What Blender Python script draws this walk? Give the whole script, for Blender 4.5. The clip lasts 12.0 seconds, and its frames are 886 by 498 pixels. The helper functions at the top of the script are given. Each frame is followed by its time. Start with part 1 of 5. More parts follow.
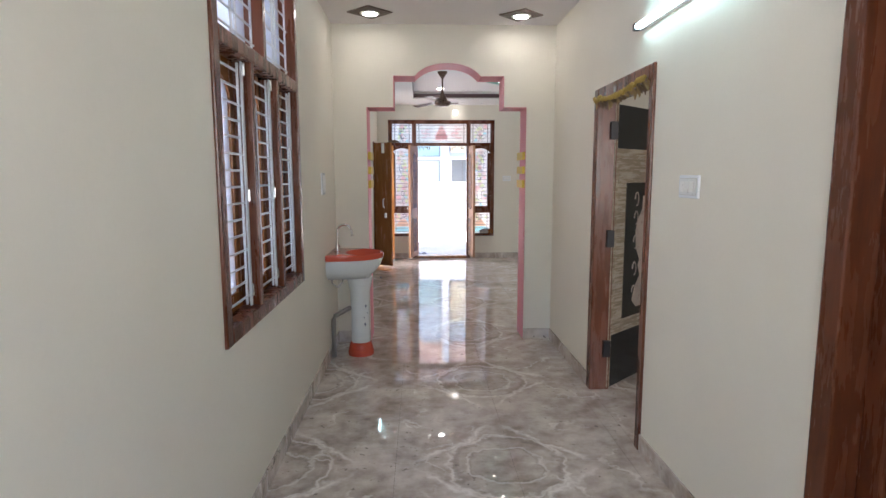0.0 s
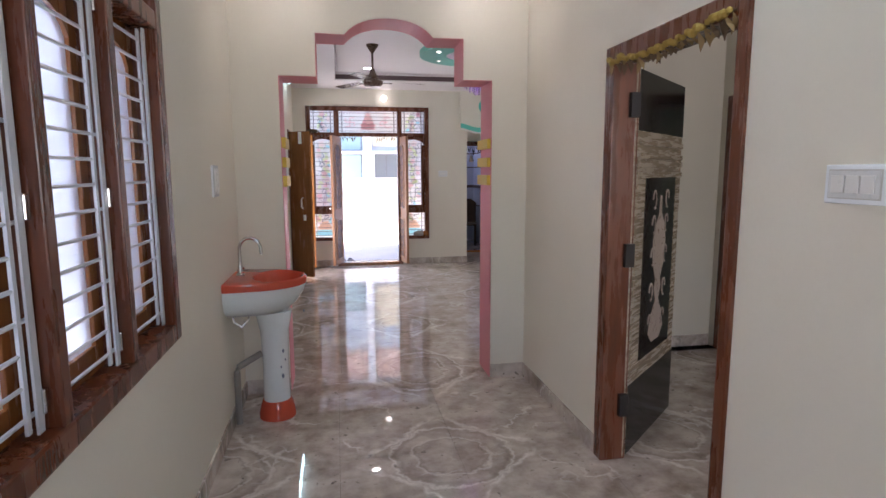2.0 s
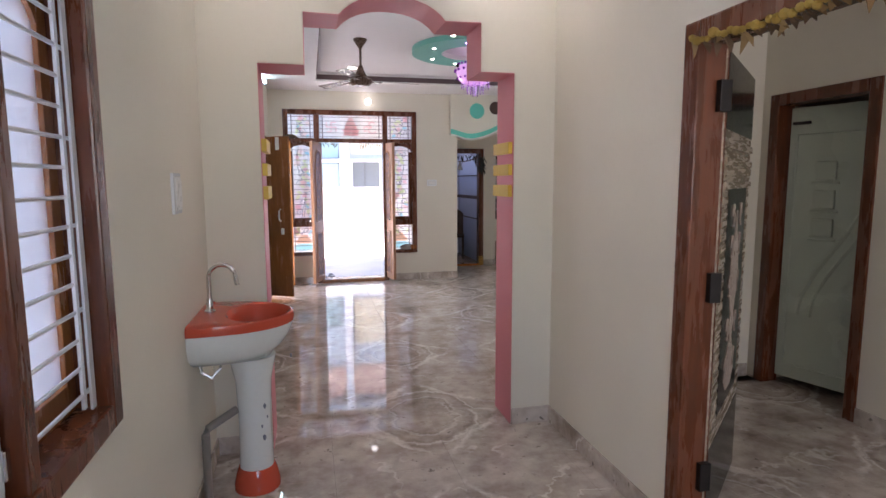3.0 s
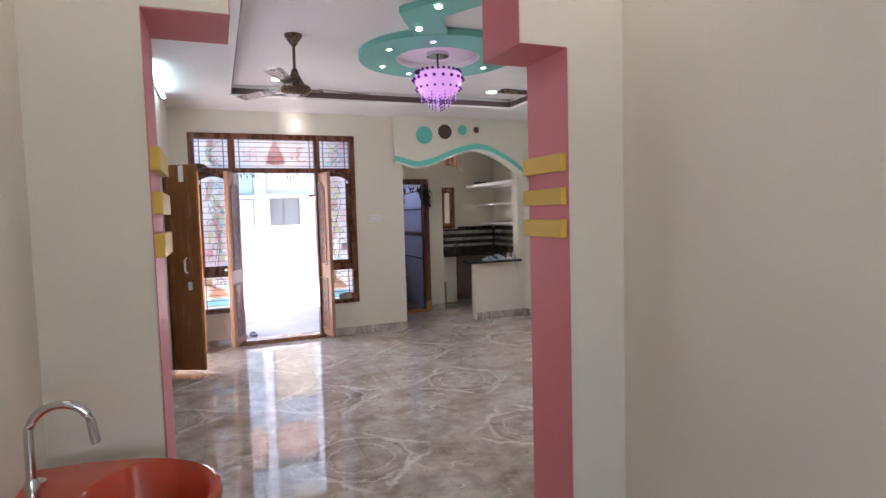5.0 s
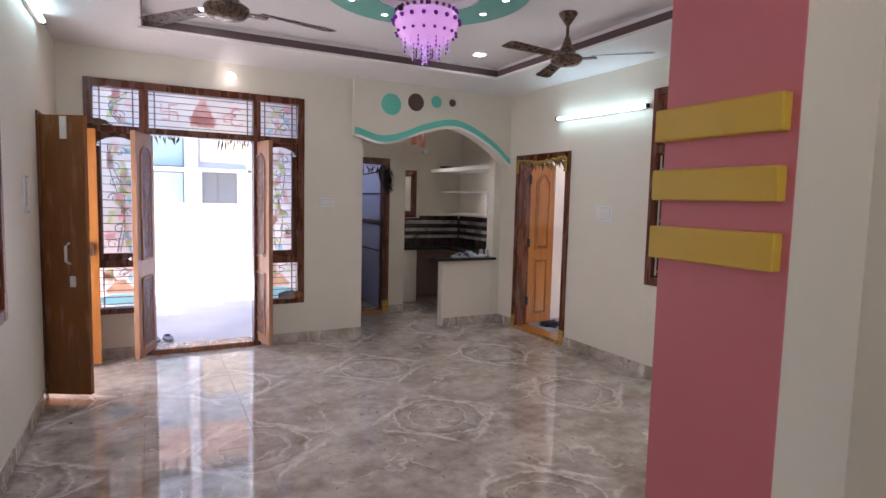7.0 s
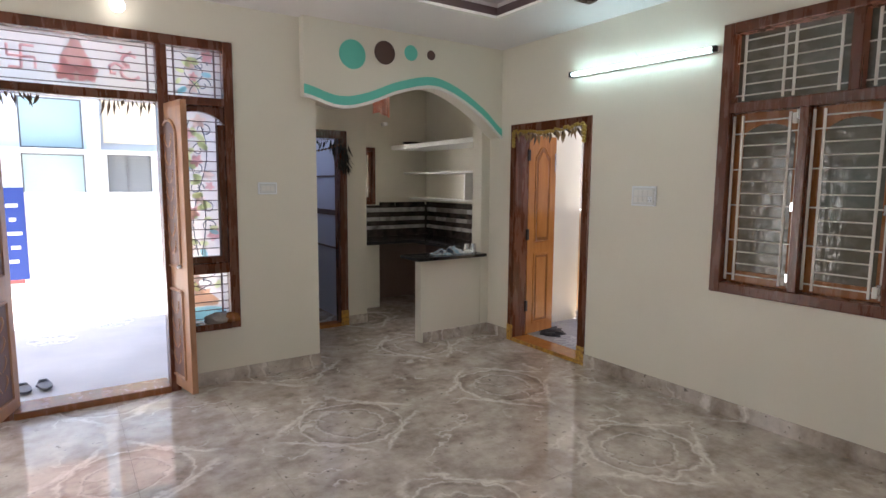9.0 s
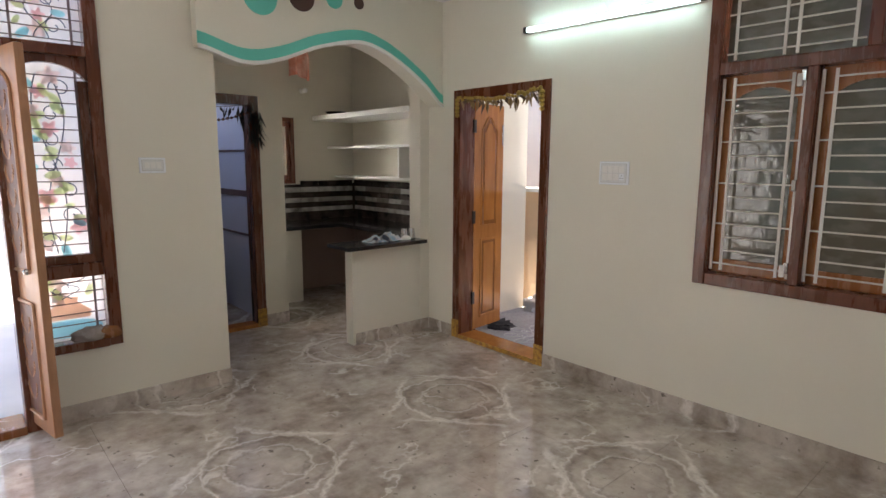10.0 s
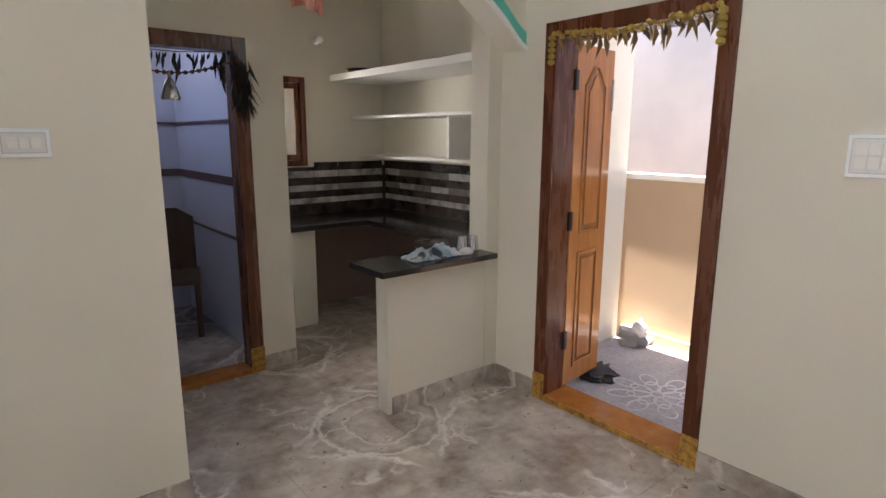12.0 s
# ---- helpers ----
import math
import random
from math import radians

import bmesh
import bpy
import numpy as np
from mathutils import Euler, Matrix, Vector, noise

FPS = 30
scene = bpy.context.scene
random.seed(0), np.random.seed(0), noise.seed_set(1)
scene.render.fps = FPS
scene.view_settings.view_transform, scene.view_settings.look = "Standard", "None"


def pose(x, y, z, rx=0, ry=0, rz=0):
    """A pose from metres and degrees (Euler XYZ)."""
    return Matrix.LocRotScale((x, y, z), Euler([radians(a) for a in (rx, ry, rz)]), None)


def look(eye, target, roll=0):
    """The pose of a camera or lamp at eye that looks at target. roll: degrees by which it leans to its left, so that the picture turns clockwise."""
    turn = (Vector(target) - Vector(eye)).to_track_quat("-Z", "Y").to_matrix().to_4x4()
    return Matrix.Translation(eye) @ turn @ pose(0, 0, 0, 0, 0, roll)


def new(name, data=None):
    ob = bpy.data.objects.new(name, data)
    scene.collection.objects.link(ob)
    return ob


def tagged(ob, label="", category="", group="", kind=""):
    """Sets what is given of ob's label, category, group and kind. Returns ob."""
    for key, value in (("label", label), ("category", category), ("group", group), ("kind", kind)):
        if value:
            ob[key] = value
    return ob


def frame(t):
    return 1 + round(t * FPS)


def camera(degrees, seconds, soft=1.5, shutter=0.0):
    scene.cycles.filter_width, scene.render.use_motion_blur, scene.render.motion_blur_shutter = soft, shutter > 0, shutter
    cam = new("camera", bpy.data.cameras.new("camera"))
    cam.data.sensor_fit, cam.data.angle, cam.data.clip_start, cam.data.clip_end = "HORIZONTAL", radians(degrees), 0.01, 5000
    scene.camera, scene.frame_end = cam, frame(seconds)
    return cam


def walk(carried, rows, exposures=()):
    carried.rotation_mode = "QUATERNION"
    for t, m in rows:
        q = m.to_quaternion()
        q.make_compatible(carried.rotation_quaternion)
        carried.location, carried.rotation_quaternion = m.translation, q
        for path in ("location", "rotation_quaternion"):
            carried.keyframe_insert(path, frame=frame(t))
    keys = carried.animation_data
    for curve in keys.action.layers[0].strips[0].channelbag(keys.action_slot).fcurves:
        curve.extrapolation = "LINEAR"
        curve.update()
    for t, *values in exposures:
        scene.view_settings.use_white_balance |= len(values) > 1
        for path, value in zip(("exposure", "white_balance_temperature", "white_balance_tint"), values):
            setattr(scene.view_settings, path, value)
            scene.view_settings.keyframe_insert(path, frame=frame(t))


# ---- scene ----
cam = camera(76.2, 12.0)
EXPOSURES = [(0.0, 3.0, 6300, 14), (1.5, 2.76, 6250, 20), (2.5, 2.90, 6350, 20), (3.0, 2.95, 6350, 21), (5.0, 3.0, 6300, 20), (6.0, 3.0, 6350, 22), (6.5, 2.86, 6400, 23), (7.0, 2.74, 6400, 23), (9.0, 2.72, 6600, 13), (10.5, 2.78, 6800, 13), (12.0, 2.98, 6650, 15)]
PATH = [
    (0, (0.07, -0.354, 1.55), (0.151, 1.628, 1.294), -0.1),
    (0.5, (-0.015, -0.085, 1.552), (0.228, 1.887, 1.318), -0.3),
    (1, (0.035, 0.246, 1.554), (0.306, 2.208, 1.277), 0.5),
    (1.5, (-0.008, 0.583, 1.544), (0.283, 2.543, 1.273), 0.7),
    (2, (-0.045, 0.924, 1.537), (0.318, 2.872, 1.266), -0.2),
    (2.5, (-0.045, 1.294, 1.548), (0.359, 3.231, 1.257), -0.3),
    (3, (-0.154, 1.632, 1.541), (0.3, 3.565, 1.3), -0.2),
    (5, (-0.227, 3.022, 1.548), (0.511, 4.876, 1.423), -1.6),
    (5.5, (-0.163, 3.356, 1.568), (0.603, 5.196, 1.401), -2.1),
    (6, (-0.147, 3.685, 1.555), (0.666, 5.508, 1.427), -1.3),
    (6.5, (-0.174, 3.96, 1.579), (0.716, 5.744, 1.429), 0.3),
    (7, (0.004, 4.261, 1.558), (0.924, 6.029, 1.386), 1.4),
    (9, (0.351, 5.804, 1.547), (1.462, 7.452, 1.319), 0.4),
    (9.5, (0.47, 6.133, 1.59), (1.703, 7.682, 1.31), -0.2),
    (10, (0.708, 6.479, 1.541), (2.021, 7.955, 1.233), 0.3),
    (10.5, (0.92, 6.843, 1.525), (2.248, 8.3, 1.188), 0.6),
    (11, (1.091, 7.2, 1.529), (2.392, 8.68, 1.183), 0.1),
    (11.5, (1.399, 7.57, 1.526), (2.642, 9.09, 1.144), -0.9),
    (12, (1.577, 7.947, 1.532), (2.818, 9.465, 1.14), 0.2),
]
walk(cam, [(t, look(eye, target, roll)) for t, eye, target, roll in PATH], EXPOSURES)

# ---- world, sun, exposure ----
world = bpy.data.worlds.new("world")
scene.world = world
world.use_nodes = True
wn = world.node_tree
sky = wn.nodes.new("ShaderNodeTexSky")
sky.sky_type = "NISHITA"
sky.sun_disc = False
SUN_ELEV, SUN_AZ = 88.0, 262.0   # azimuth measured clockwise from +y
sky.sun_elevation, sky.sun_rotation = radians(SUN_ELEV), radians(SUN_AZ)
wn.nodes["Background"].inputs[1].default_value = 0.15
wn.links.new(sky.outputs[0], wn.nodes["Background"].inputs[0])
sun_data = bpy.data.lights.new("sun", "SUN")
sun_data.energy, sun_data.angle, sun_data.color = 4.4, radians(0.6), (1.0, 0.95, 0.88)
sun = new("sun", sun_data)
se, sa = radians(SUN_ELEV), radians(SUN_AZ)
sun.matrix_world = look((0, 0, 20), (-math.sin(sa) * math.cos(se), -math.cos(sa) * math.cos(se), 20 - math.sin(se)))
TUBE, SPOT = 2.8, 7.5


def fill_at_opening(x, y, z, turn, w, h, watts):
    """An area lamp added in an opening, in place of the sky's light there."""
    d = bpy.data.lights.new("opening_fill", "AREA")
    d.shape, d.size, d.size_y, d.energy, d.color = "RECTANGLE", w, h, watts, (1.0, 0.985, 0.95)
    new("opening_fill", d).matrix_world = pose(x, y, z, 90, 0, turn)


fill_at_opening(-0.925, 2.61, 1.78, -90, 1.4, 1.7, 3.6)
fill_at_opening(-0.925, 7.29, 1.76, -90, 1.4, 1.7, 6.4)
fill_at_opening(4.20, 7.19, 1.71, 90, 1.4, 1.6, 6.5)
# The opening behind the walker is unseen, made to take this fill lamp.
fill_at_opening(0.30, -1.66, 1.75, 0, 1.3, 1.4, 1.9)
fill_at_opening(3.55, 12.75, 1.65, 180, 0.5, 0.7, 15.0)
fill_at_opening(-0.9, 9.67, 1.1, -90, 0.7, 1.9, 3.0)
# Store and bedroom openings are unseen; both lamps are added fill.
fill_at_opening(1.89, 12.5, 2.52, -90, 0.9, 0.6, 0.45)
fill_at_opening(2.30, -1.66, 1.75, 0, 1.0, 1.2, 5.8)

# ---- material helpers ----
MATS = {}


class Nodes:
    """A short way to wire shader nodes."""

    def __init__(self, name):
        self.mat = bpy.data.materials.new(name)
        self.mat.use_nodes = True
        self.t = self.mat.node_tree
        self.b = self.t.nodes["Principled BSDF"]
        self.out = self.t.nodes["Material Output"]
        MATS[name] = self.mat

    def n(self, kind, **kw):
        node = self.t.nodes.new("ShaderNode" + kind)
        for k, v in kw.items():
            setattr(node, k, v)
        return node

    def put(self, value, socket):
        if isinstance(value, (int, float)):
            socket.default_value = value
        elif isinstance(value, (tuple, list)):
            socket.default_value = (*value, 1.0) if len(value) == 3 and len(socket.default_value) == 4 else value
        else:
            self.t.links.new(value, socket)

    def m(self, op, a, b=0.0, c=0.0):
        node = self.n("Math", operation=op)
        for v, s in zip((a, b, c), node.inputs):
            self.put(v, s)
        return node.outputs[0]

    def where(self):
        return self.n("NewGeometry").outputs["Position"]

    def local(self):
        return self.n("TexCoord").outputs["Object"]

    def noise(self, vec, scale, detail=4.0, rough=0.55, stretch=None):
        if stretch:
            mp = self.n("Mapping")
            self.put(vec, mp.inputs["Vector"])
            mp.inputs["Scale"].default_value = stretch
            vec = mp.outputs[0]
        node = self.n("TexNoise")
        self.put(vec, node.inputs["Vector"])
        self.put(scale, node.inputs["Scale"])
        self.put(detail, node.inputs["Detail"])
        self.put(rough, node.inputs["Roughness"])
        return node.outputs["Fac"]

    def ramp(self, fac, *stops):
        node = self.n("ValToRGB")
        el = node.color_ramp.elements
        while len(el) < len(stops):
            el.new(0.5)
        for e, (p, c) in zip(el, stops):
            e.position, e.color = p, (*c, 1.0)
        self.put(fac, node.inputs[0])
        return node.outputs[0]

    def span(self, v, a, b, c=0.0, d=1.0):
        node = self.n("MapRange")
        for x, s in zip((v, a, b, c, d), node.inputs):
            self.put(x, s)
        return node.outputs[0]

    def mix(self, fac, a, b):
        node = self.n("Mix", data_type="RGBA")
        self.put(fac, node.inputs[0])
        self.put(a, node.inputs[6])
        self.put(b, node.inputs[7])
        return node.outputs[2]

    def bump(self, height, strength=0.2, distance=0.01):
        node = self.n("Bump")
        self.put(strength, node.inputs["Strength"])
        self.put(distance, node.inputs["Distance"])
        self.put(height, node.inputs["Height"])
        self.t.links.new(node.outputs[0], self.b.inputs["Normal"])

    def done(self, color=None, rough=0.5, metal=0.0, **kw):
        if color is not None:
            self.put(color, self.b.inputs["Base Color"])
        self.put(rough, self.b.inputs["Roughness"])
        self.put(metal, self.b.inputs["Metallic"])
        for k, v in kw.items():
            self.put(v, self.b.inputs[k.replace("_", " ")])
        return self.mat


def tint(c, k):
    return tuple(min(1.0, x * k) for x in c)


def painted(name, color, rough=0.55, wear=0.06, bump=0.05):
    g = Nodes(name)
    p = g.where()
    big, fine = g.noise(p, 1.3, 3), g.noise(p, 60, 3)
    c = g.mix(g.span(big, 0.35, 0.7), tint(color, 1.0 - wear), tint(color, 1.0 + wear * 0.4))
    c = g.mix(g.span(fine, 0.45, 0.75, 0, 0.25), c, tint(color, 0.93))
    g.bump(fine, bump, 0.004)
    return g.done(c, g.span(big, 0.3, 0.7, rough - 0.05, rough + 0.08))


def wood(name, dark, light, rough=0.3, scale=1.0, along=(4, 4, 0.5)):
    g = Nodes(name)
    p = g.local()
    rnd = g.n("ObjectInfo").outputs["Random"]
    shift = g.n("VectorMath", operation="ADD")
    comb = g.n("CombineXYZ")
    for s in comb.inputs:
        g.put(g.m("MULTIPLY", rnd, 7.0), s)
    g.put(p, shift.inputs[0])
    g.put(comb.outputs[0], shift.inputs[1])
    p = shift.outputs[0]
    grain = g.noise(p, 4.0 * scale, 6, 0.65, along)
    streak = g.noise(p, 22.0 * scale, 3, 0.6, along)
    f = g.m("ADD", g.m("MULTIPLY", grain, 0.8), g.m("MULTIPLY", streak, 0.2))
    c = g.ramp(f, (0.22, dark), (0.5, tuple((a + b) / 2 for a, b in zip(dark, light))), (0.78, light))
    g.bump(streak, 0.12, 0.002)
    return g.done(c, g.span(grain, 0.3, 0.7, rough - 0.06, rough + 0.1))


def plain(name, color, rough=0.4, metal=0.0, **kw):
    g = Nodes(name)
    nz = g.noise(g.local(), 35, 3)
    c = g.mix(g.span(nz, 0.4, 0.75, 0, 0.14), color, tint(color, 0.8))
    return g.done(c, g.span(nz, 0.3, 0.7, max(0.02, rough - 0.05), rough + 0.06), metal, **kw)


def glow(name, color, strength):
    g = Nodes(name)
    return g.done((0.8, 0.8, 0.8), 0.4, Emission_Color=color, Emission_Strength=strength)


# ---- materials ----
WALL = painted("cream_wall_paint", (0.74, 0.70, 0.60), 0.55, 0.04, 0.06)
CEIL = painted("ceiling_paint", (0.78, 0.75, 0.75), 0.6, 0.03)
PINK = painted("pink_paint", (0.66, 0.20, 0.235), 0.45, 0.05)
YELLOW = painted("mustard_yellow_paint", (0.70, 0.47, 0.05), 0.42, 0.06)
TEAL = painted("teal_paint", (0.12, 0.56, 0.46), 0.4, 0.05)
TEALCEIL = painted("muted_teal_paint", (0.17, 0.49, 0.42), 0.5, 0.06)
BROWNPAINT = painted("dark_brown_paint", (0.085, 0.04, 0.03), 0.4, 0.1)
TRAYEDGE = painted("purple_brown_paint", (0.11, 0.07, 0.075), 0.5, 0.1)
WHITEPAINT = painted("white_paint", (0.8, 0.79, 0.76), 0.45, 0.05)
GRILL = painted("white_enamel", (0.60, 0.61, 0.64), 0.3, 0.12)
TEAK = wood("stained_teak_frame", (0.048, 0.014, 0.006), (0.178, 0.048, 0.017), 0.25)
gt = Nodes("turmeric_on_wood")
TURMERIC = gt.done(gt.ramp(gt.noise(gt.where(), 28, 5, 0.7), (0.38, (0.22, 0.09, 0.03)), (0.55, (0.50, 0.27, 0.04)), (0.7, (0.58, 0.36, 0.06))), 0.6)
TEAKLIGHT = wood("varnished_teak", (0.29, 0.10, 0.022), (0.52, 0.215, 0.055), 0.12)
TEAKMID = wood("brown_teak", (0.15, 0.049, 0.013), (0.31, 0.118, 0.033), 0.22)
CARVED = wood("carved_teak", (0.26, 0.12, 0.06), (0.50, 0.27, 0.15), 0.35)
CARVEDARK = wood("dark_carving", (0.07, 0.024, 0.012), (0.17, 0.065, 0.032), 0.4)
SASHWOOD = wood("amber_sash_wood", (0.20, 0.065, 0.016), (0.38, 0.145, 0.04), 0.25)
STEEL = plain("chrome", (0.62, 0.62, 0.62), 0.16, 1.0)
BLACKIRON = plain("black_iron", (0.02, 0.018, 0.018), 0.4, 0.6)
PLASTIC = plain("white_plastic", (0.78, 0.77, 0.74), 0.3)
PORCELAIN = plain("white_ceramic", (0.74, 0.77, 0.76), 0.08)
ORANGE = plain("orange_ceramic", (0.56, 0.078, 0.04), 0.1)
GRANITE = plain("black_granite", (0.016, 0.014, 0.015), 0.12)
FANBROWN = plain("brown_fan_enamel", (0.13, 0.085, 0.062), 0.28, 0.35)


def marble(name, cx, cy, pitch, tint_k=1.0):
    """Polished grey-brown patterned floor tile: rings inside star squares, with pale veins."""
    g = Nodes(name)
    pos = g.where()
    warp = g.n("TexNoise")
    g.put(pos, warp.inputs["Vector"])
    warp.inputs["Scale"].default_value, warp.inputs["Detail"].default_value = 5.0, 5.0
    off = g.n("VectorMath", operation="MULTIPLY_ADD")
    g.put(warp.outputs["Color"], off.inputs[0])
    off.inputs[1].default_value, off.inputs[2].default_value = (0.15, 0.15, 0.0), (-0.075, -0.075, 0.0)
    fine = g.n("TexNoise")
    g.put(pos, fine.inputs["Vector"])
    fine.inputs["Scale"].default_value, fine.inputs["Detail"].default_value = 19.0, 4.0
    jag = g.n("VectorMath", operation="MULTIPLY_ADD")
    g.put(fine.outputs["Color"], jag.inputs[0])
    jag.inputs[1].default_value = (0.075, 0.075, 0.0)
    g.put(off.outputs[0], jag.inputs[2])
    add = g.n("VectorMath", operation="ADD")
    g.put(pos, add.inputs[0])
    g.put(jag.outputs[0], add.inputs[1])
    sep = g.n("SeparateXYZ")
    g.put(add.outputs[0], sep.inputs[0])
    uv = []
    for i, c0 in ((0, cx), (1, cy)):
        s = g.m("SUBTRACT", sep.outputs[i], c0 - pitch / 2)
        uv.append(g.m("SUBTRACT", g.m("FLOORED_MODULO", s, pitch), pitch / 2))
    u, v = uv
    r = g.m("SQRT", g.m("ADD", g.m("MULTIPLY", u, u), g.m("MULTIPLY", v, v)))
    au, av = g.m("ABSOLUTE", u), g.m("ABSOLUTE", v)
    mx = g.m("MULTIPLY", g.m("ADD", au, av), 0.7071)
    mn = g.m("MULTIPLY", g.m("ABSOLUTE", g.m("SUBTRACT", au, av)), 0.7071)
    # concave star square standing on its corner: sides bow inward between the points
    star = g.m("SUBTRACT", mx, g.m("MULTIPLY", g.m("MULTIPLY", mn, mn), 0.34))

    def line(d, at, w):
        return g.span(g.m("ABSOLUTE", g.m("SUBTRACT", d, at)), 0.0, w, 1.0, 0.0)

    patch = g.span(g.noise(pos, 8, 4, 0.65), 0.36, 0.52, 0.38, 1.0)
    lines = g.m("MAXIMUM", g.m("MULTIPLY", line(star, 0.345, 0.028), g.span(r, 0.42, 0.51, 0.85, 0.0)), g.m("MULTIPLY", line(r, 0.325, 0.016), 0.75))
    lines = g.m("MULTIPLY", g.m("MAXIMUM", lines, g.m("MULTIPLY", line(r, 0.21, 0.016), 0.55)), patch)
    dark = g.m("MULTIPLY", g.m("MAXIMUM", line(r, 0.295, 0.026), line(r, 0.195, 0.014)), g.m("SUBTRACT", 1.0, g.m("MULTIPLY", patch, 0.6)))
    cloud = g.noise(pos, 2.6, 7, 0.62)
    mott = g.noise(pos, 9, 5, 0.6)
    base = g.ramp(g.m("ADD", g.m("MULTIPLY", cloud, 0.6), g.m("MULTIPLY", mott, 0.4)), (0.36, tint((0.25, 0.203, 0.17), tint_k)), (0.5, tint((0.44, 0.378, 0.328), tint_k)), (0.62, tint((0.58, 0.52, 0.465), tint_k)))
    veinn = g.n("TexNoise")
    g.put(add.outputs[0], veinn.inputs["Vector"])
    veinn.inputs["Scale"].default_value, veinn.inputs["Detail"].default_value, veinn.inputs["Roughness"].default_value = 2.2, 3.0, 0.5
    vein = g.m("MULTIPLY", line(veinn.outputs["Fac"], 0.5, 0.016), g.span(g.noise(pos, 3.1, 2), 0.5, 0.62))
    speck = g.m("MULTIPLY", g.span(g.noise(pos, 17, 3, 0.6), 0.63, 0.69), g.span(cloud, 0.42, 0.55))
    c = g.mix(g.m("MULTIPLY", dark, 0.55), base, (0.085, 0.065, 0.055))
    c = g.mix(g.m("MULTIPLY", speck, 0.7), c, (0.06, 0.045, 0.038))
    c = g.mix(g.m("MULTIPLY", g.m("MAXIMUM", lines, g.m("MULTIPLY", vein, 0.7)), 0.9), c, (0.86, 0.81, 0.765))
    smear = g.noise(pos, 1.7, 4)
    return g.done(c, g.span(smear, 0.35, 0.7, 0.008, 0.03), Specular_IOR_Level=0.62)


PITCH = 1.28
TILE = marble("floor_tile_hall", 1.87, 9.11, PITCH, 1.05)
TILE_COR = marble("floor_tile_corridor", 0.57, 2.55, PITCH, 1.1)
GROUT = plain("tile_grout", (0.16, 0.14, 0.125), 0.8)
FROST = Nodes("obscured_glass").done((0.86, 0.89, 0.9), 0.55, Transmission_Weight=0.75, IOR=1.1)
CLEAR = Nodes("clear_glass").done((0.95, 0.97, 0.97), 0.03, Transmission_Weight=1.0, IOR=1.12)

# ---- building helpers ----


def add_box(bm, x0, x1, y0, y1, z0, z1, bevel=0.0):
    vs = [bm.verts.new((x, y, z)) for z in (z0, z1) for y in (y0, y1) for x in (x0, x1)]
    fs = [bm.faces.new([vs[i] for i in q]) for q in ((0, 2, 3, 1), (4, 5, 7, 6), (0, 1, 5, 4), (2, 6, 7, 3), (0, 4, 6, 2), (1, 3, 7, 5))]
    if bevel:
        edges = {e for f in fs for e in f.edges}
        bmesh.ops.bevel(bm, geom=list(edges), offset=bevel, segments=2, affect="EDGES", profile=0.6)
    return bm


def box(x0, x1, y0, y1, z0, z1, bevel=0.0):
    return add_box(bmesh.new(), x0, x1, y0, y1, z0, z1, bevel)


def mesh_of(name, bm, mat, smooth=False):
    me = bpy.data.meshes.new(name)
    bmesh.ops.recalc_face_normals(bm, faces=bm.faces)
    bm.to_mesh(me)
    bm.free()
    if mat is not None:
        me.materials.append(mat)
    if smooth:
        for p in me.polygons:
            p.use_smooth = True
        me.set_sharp_from_angle(angle=radians(40))
    return me


def part(name, bm, mat, parent=None, label="", smooth=False):
    ob = new(name, mesh_of(name, bm, mat, smooth))
    if parent is not None:
        ob.parent = parent
    return tagged(ob, label)


def thing(name, m, label, category, group="", kind=""):
    ob = new(name)
    ob.empty_display_size = 0.1
    ob.matrix_world = m
    return tagged(ob, label, category, group, kind)


def structure(name, bm, mat, label, category, smooth=False):
    return tagged(part(name, bm, mat, None, "", smooth), label, category, "", "structure")


def lathe(bm, profile, steps=24, at=(0, 0, 0), squash=1.0):
    rings = []
    for r, z in profile:
        rings.append([bm.verts.new((at[0] + r * math.cos(2 * math.pi * i / steps), at[1] + squash * r * math.sin(2 * math.pi * i / steps), at[2] + z)) for i in range(steps)])
    for a, b in zip(rings, rings[1:]):
        for i in range(steps):
            j = (i + 1) % steps
            bm.faces.new((a[i], a[j], b[j], b[i]))
    for ring in (rings[0], rings[-1]):
        bm.faces.new(ring)
    return bm


def tube(bm, path, radius, steps=8):
    """A round bar along a list of points; radius may be a list."""
    pts = [Vector(p) for p in path]
    rings = []
    up = Vector((0, 0, 1))
    for i, p in enumerate(pts):
        d = (pts[min(i + 1, len(pts) - 1)] - pts[max(i - 1, 0)]).normalized()
        ref = up if abs(d.z) < 0.95 else Vector((0, 1, 0))
        a = d.cross(ref).normalized()
        b = d.cross(a)
        r = radius[i] if isinstance(radius, (list, tuple)) else radius
        rings.append([bm.verts.new(p + r * (math.cos(2 * math.pi * k / steps) * a + math.sin(2 * math.pi * k / steps) * b)) for k in range(steps)])
    for a, b in zip(rings, rings[1:]):
        for k in range(steps):
            bm.faces.new((a[k], a[(k + 1) % steps], b[(k + 1) % steps], b[k]))
    bm.faces.new(rings[0])
    bm.faces.new(rings[-1])
    return bm


def prism(bm, outline, y0, y1):
    """An outline in (x, z), given thickness along y."""
    a = [bm.verts.new((x, y0, z)) for x, z in outline]
    b = [bm.verts.new((x, y1, z)) for x, z in outline]
    bm.faces.new(a)
    bm.faces.new(b)
    n = len(outline)
    for i in range(n):
        j = (i + 1) % n
        bm.faces.new((a[i], a[j], b[j], b[i]))
    return bm


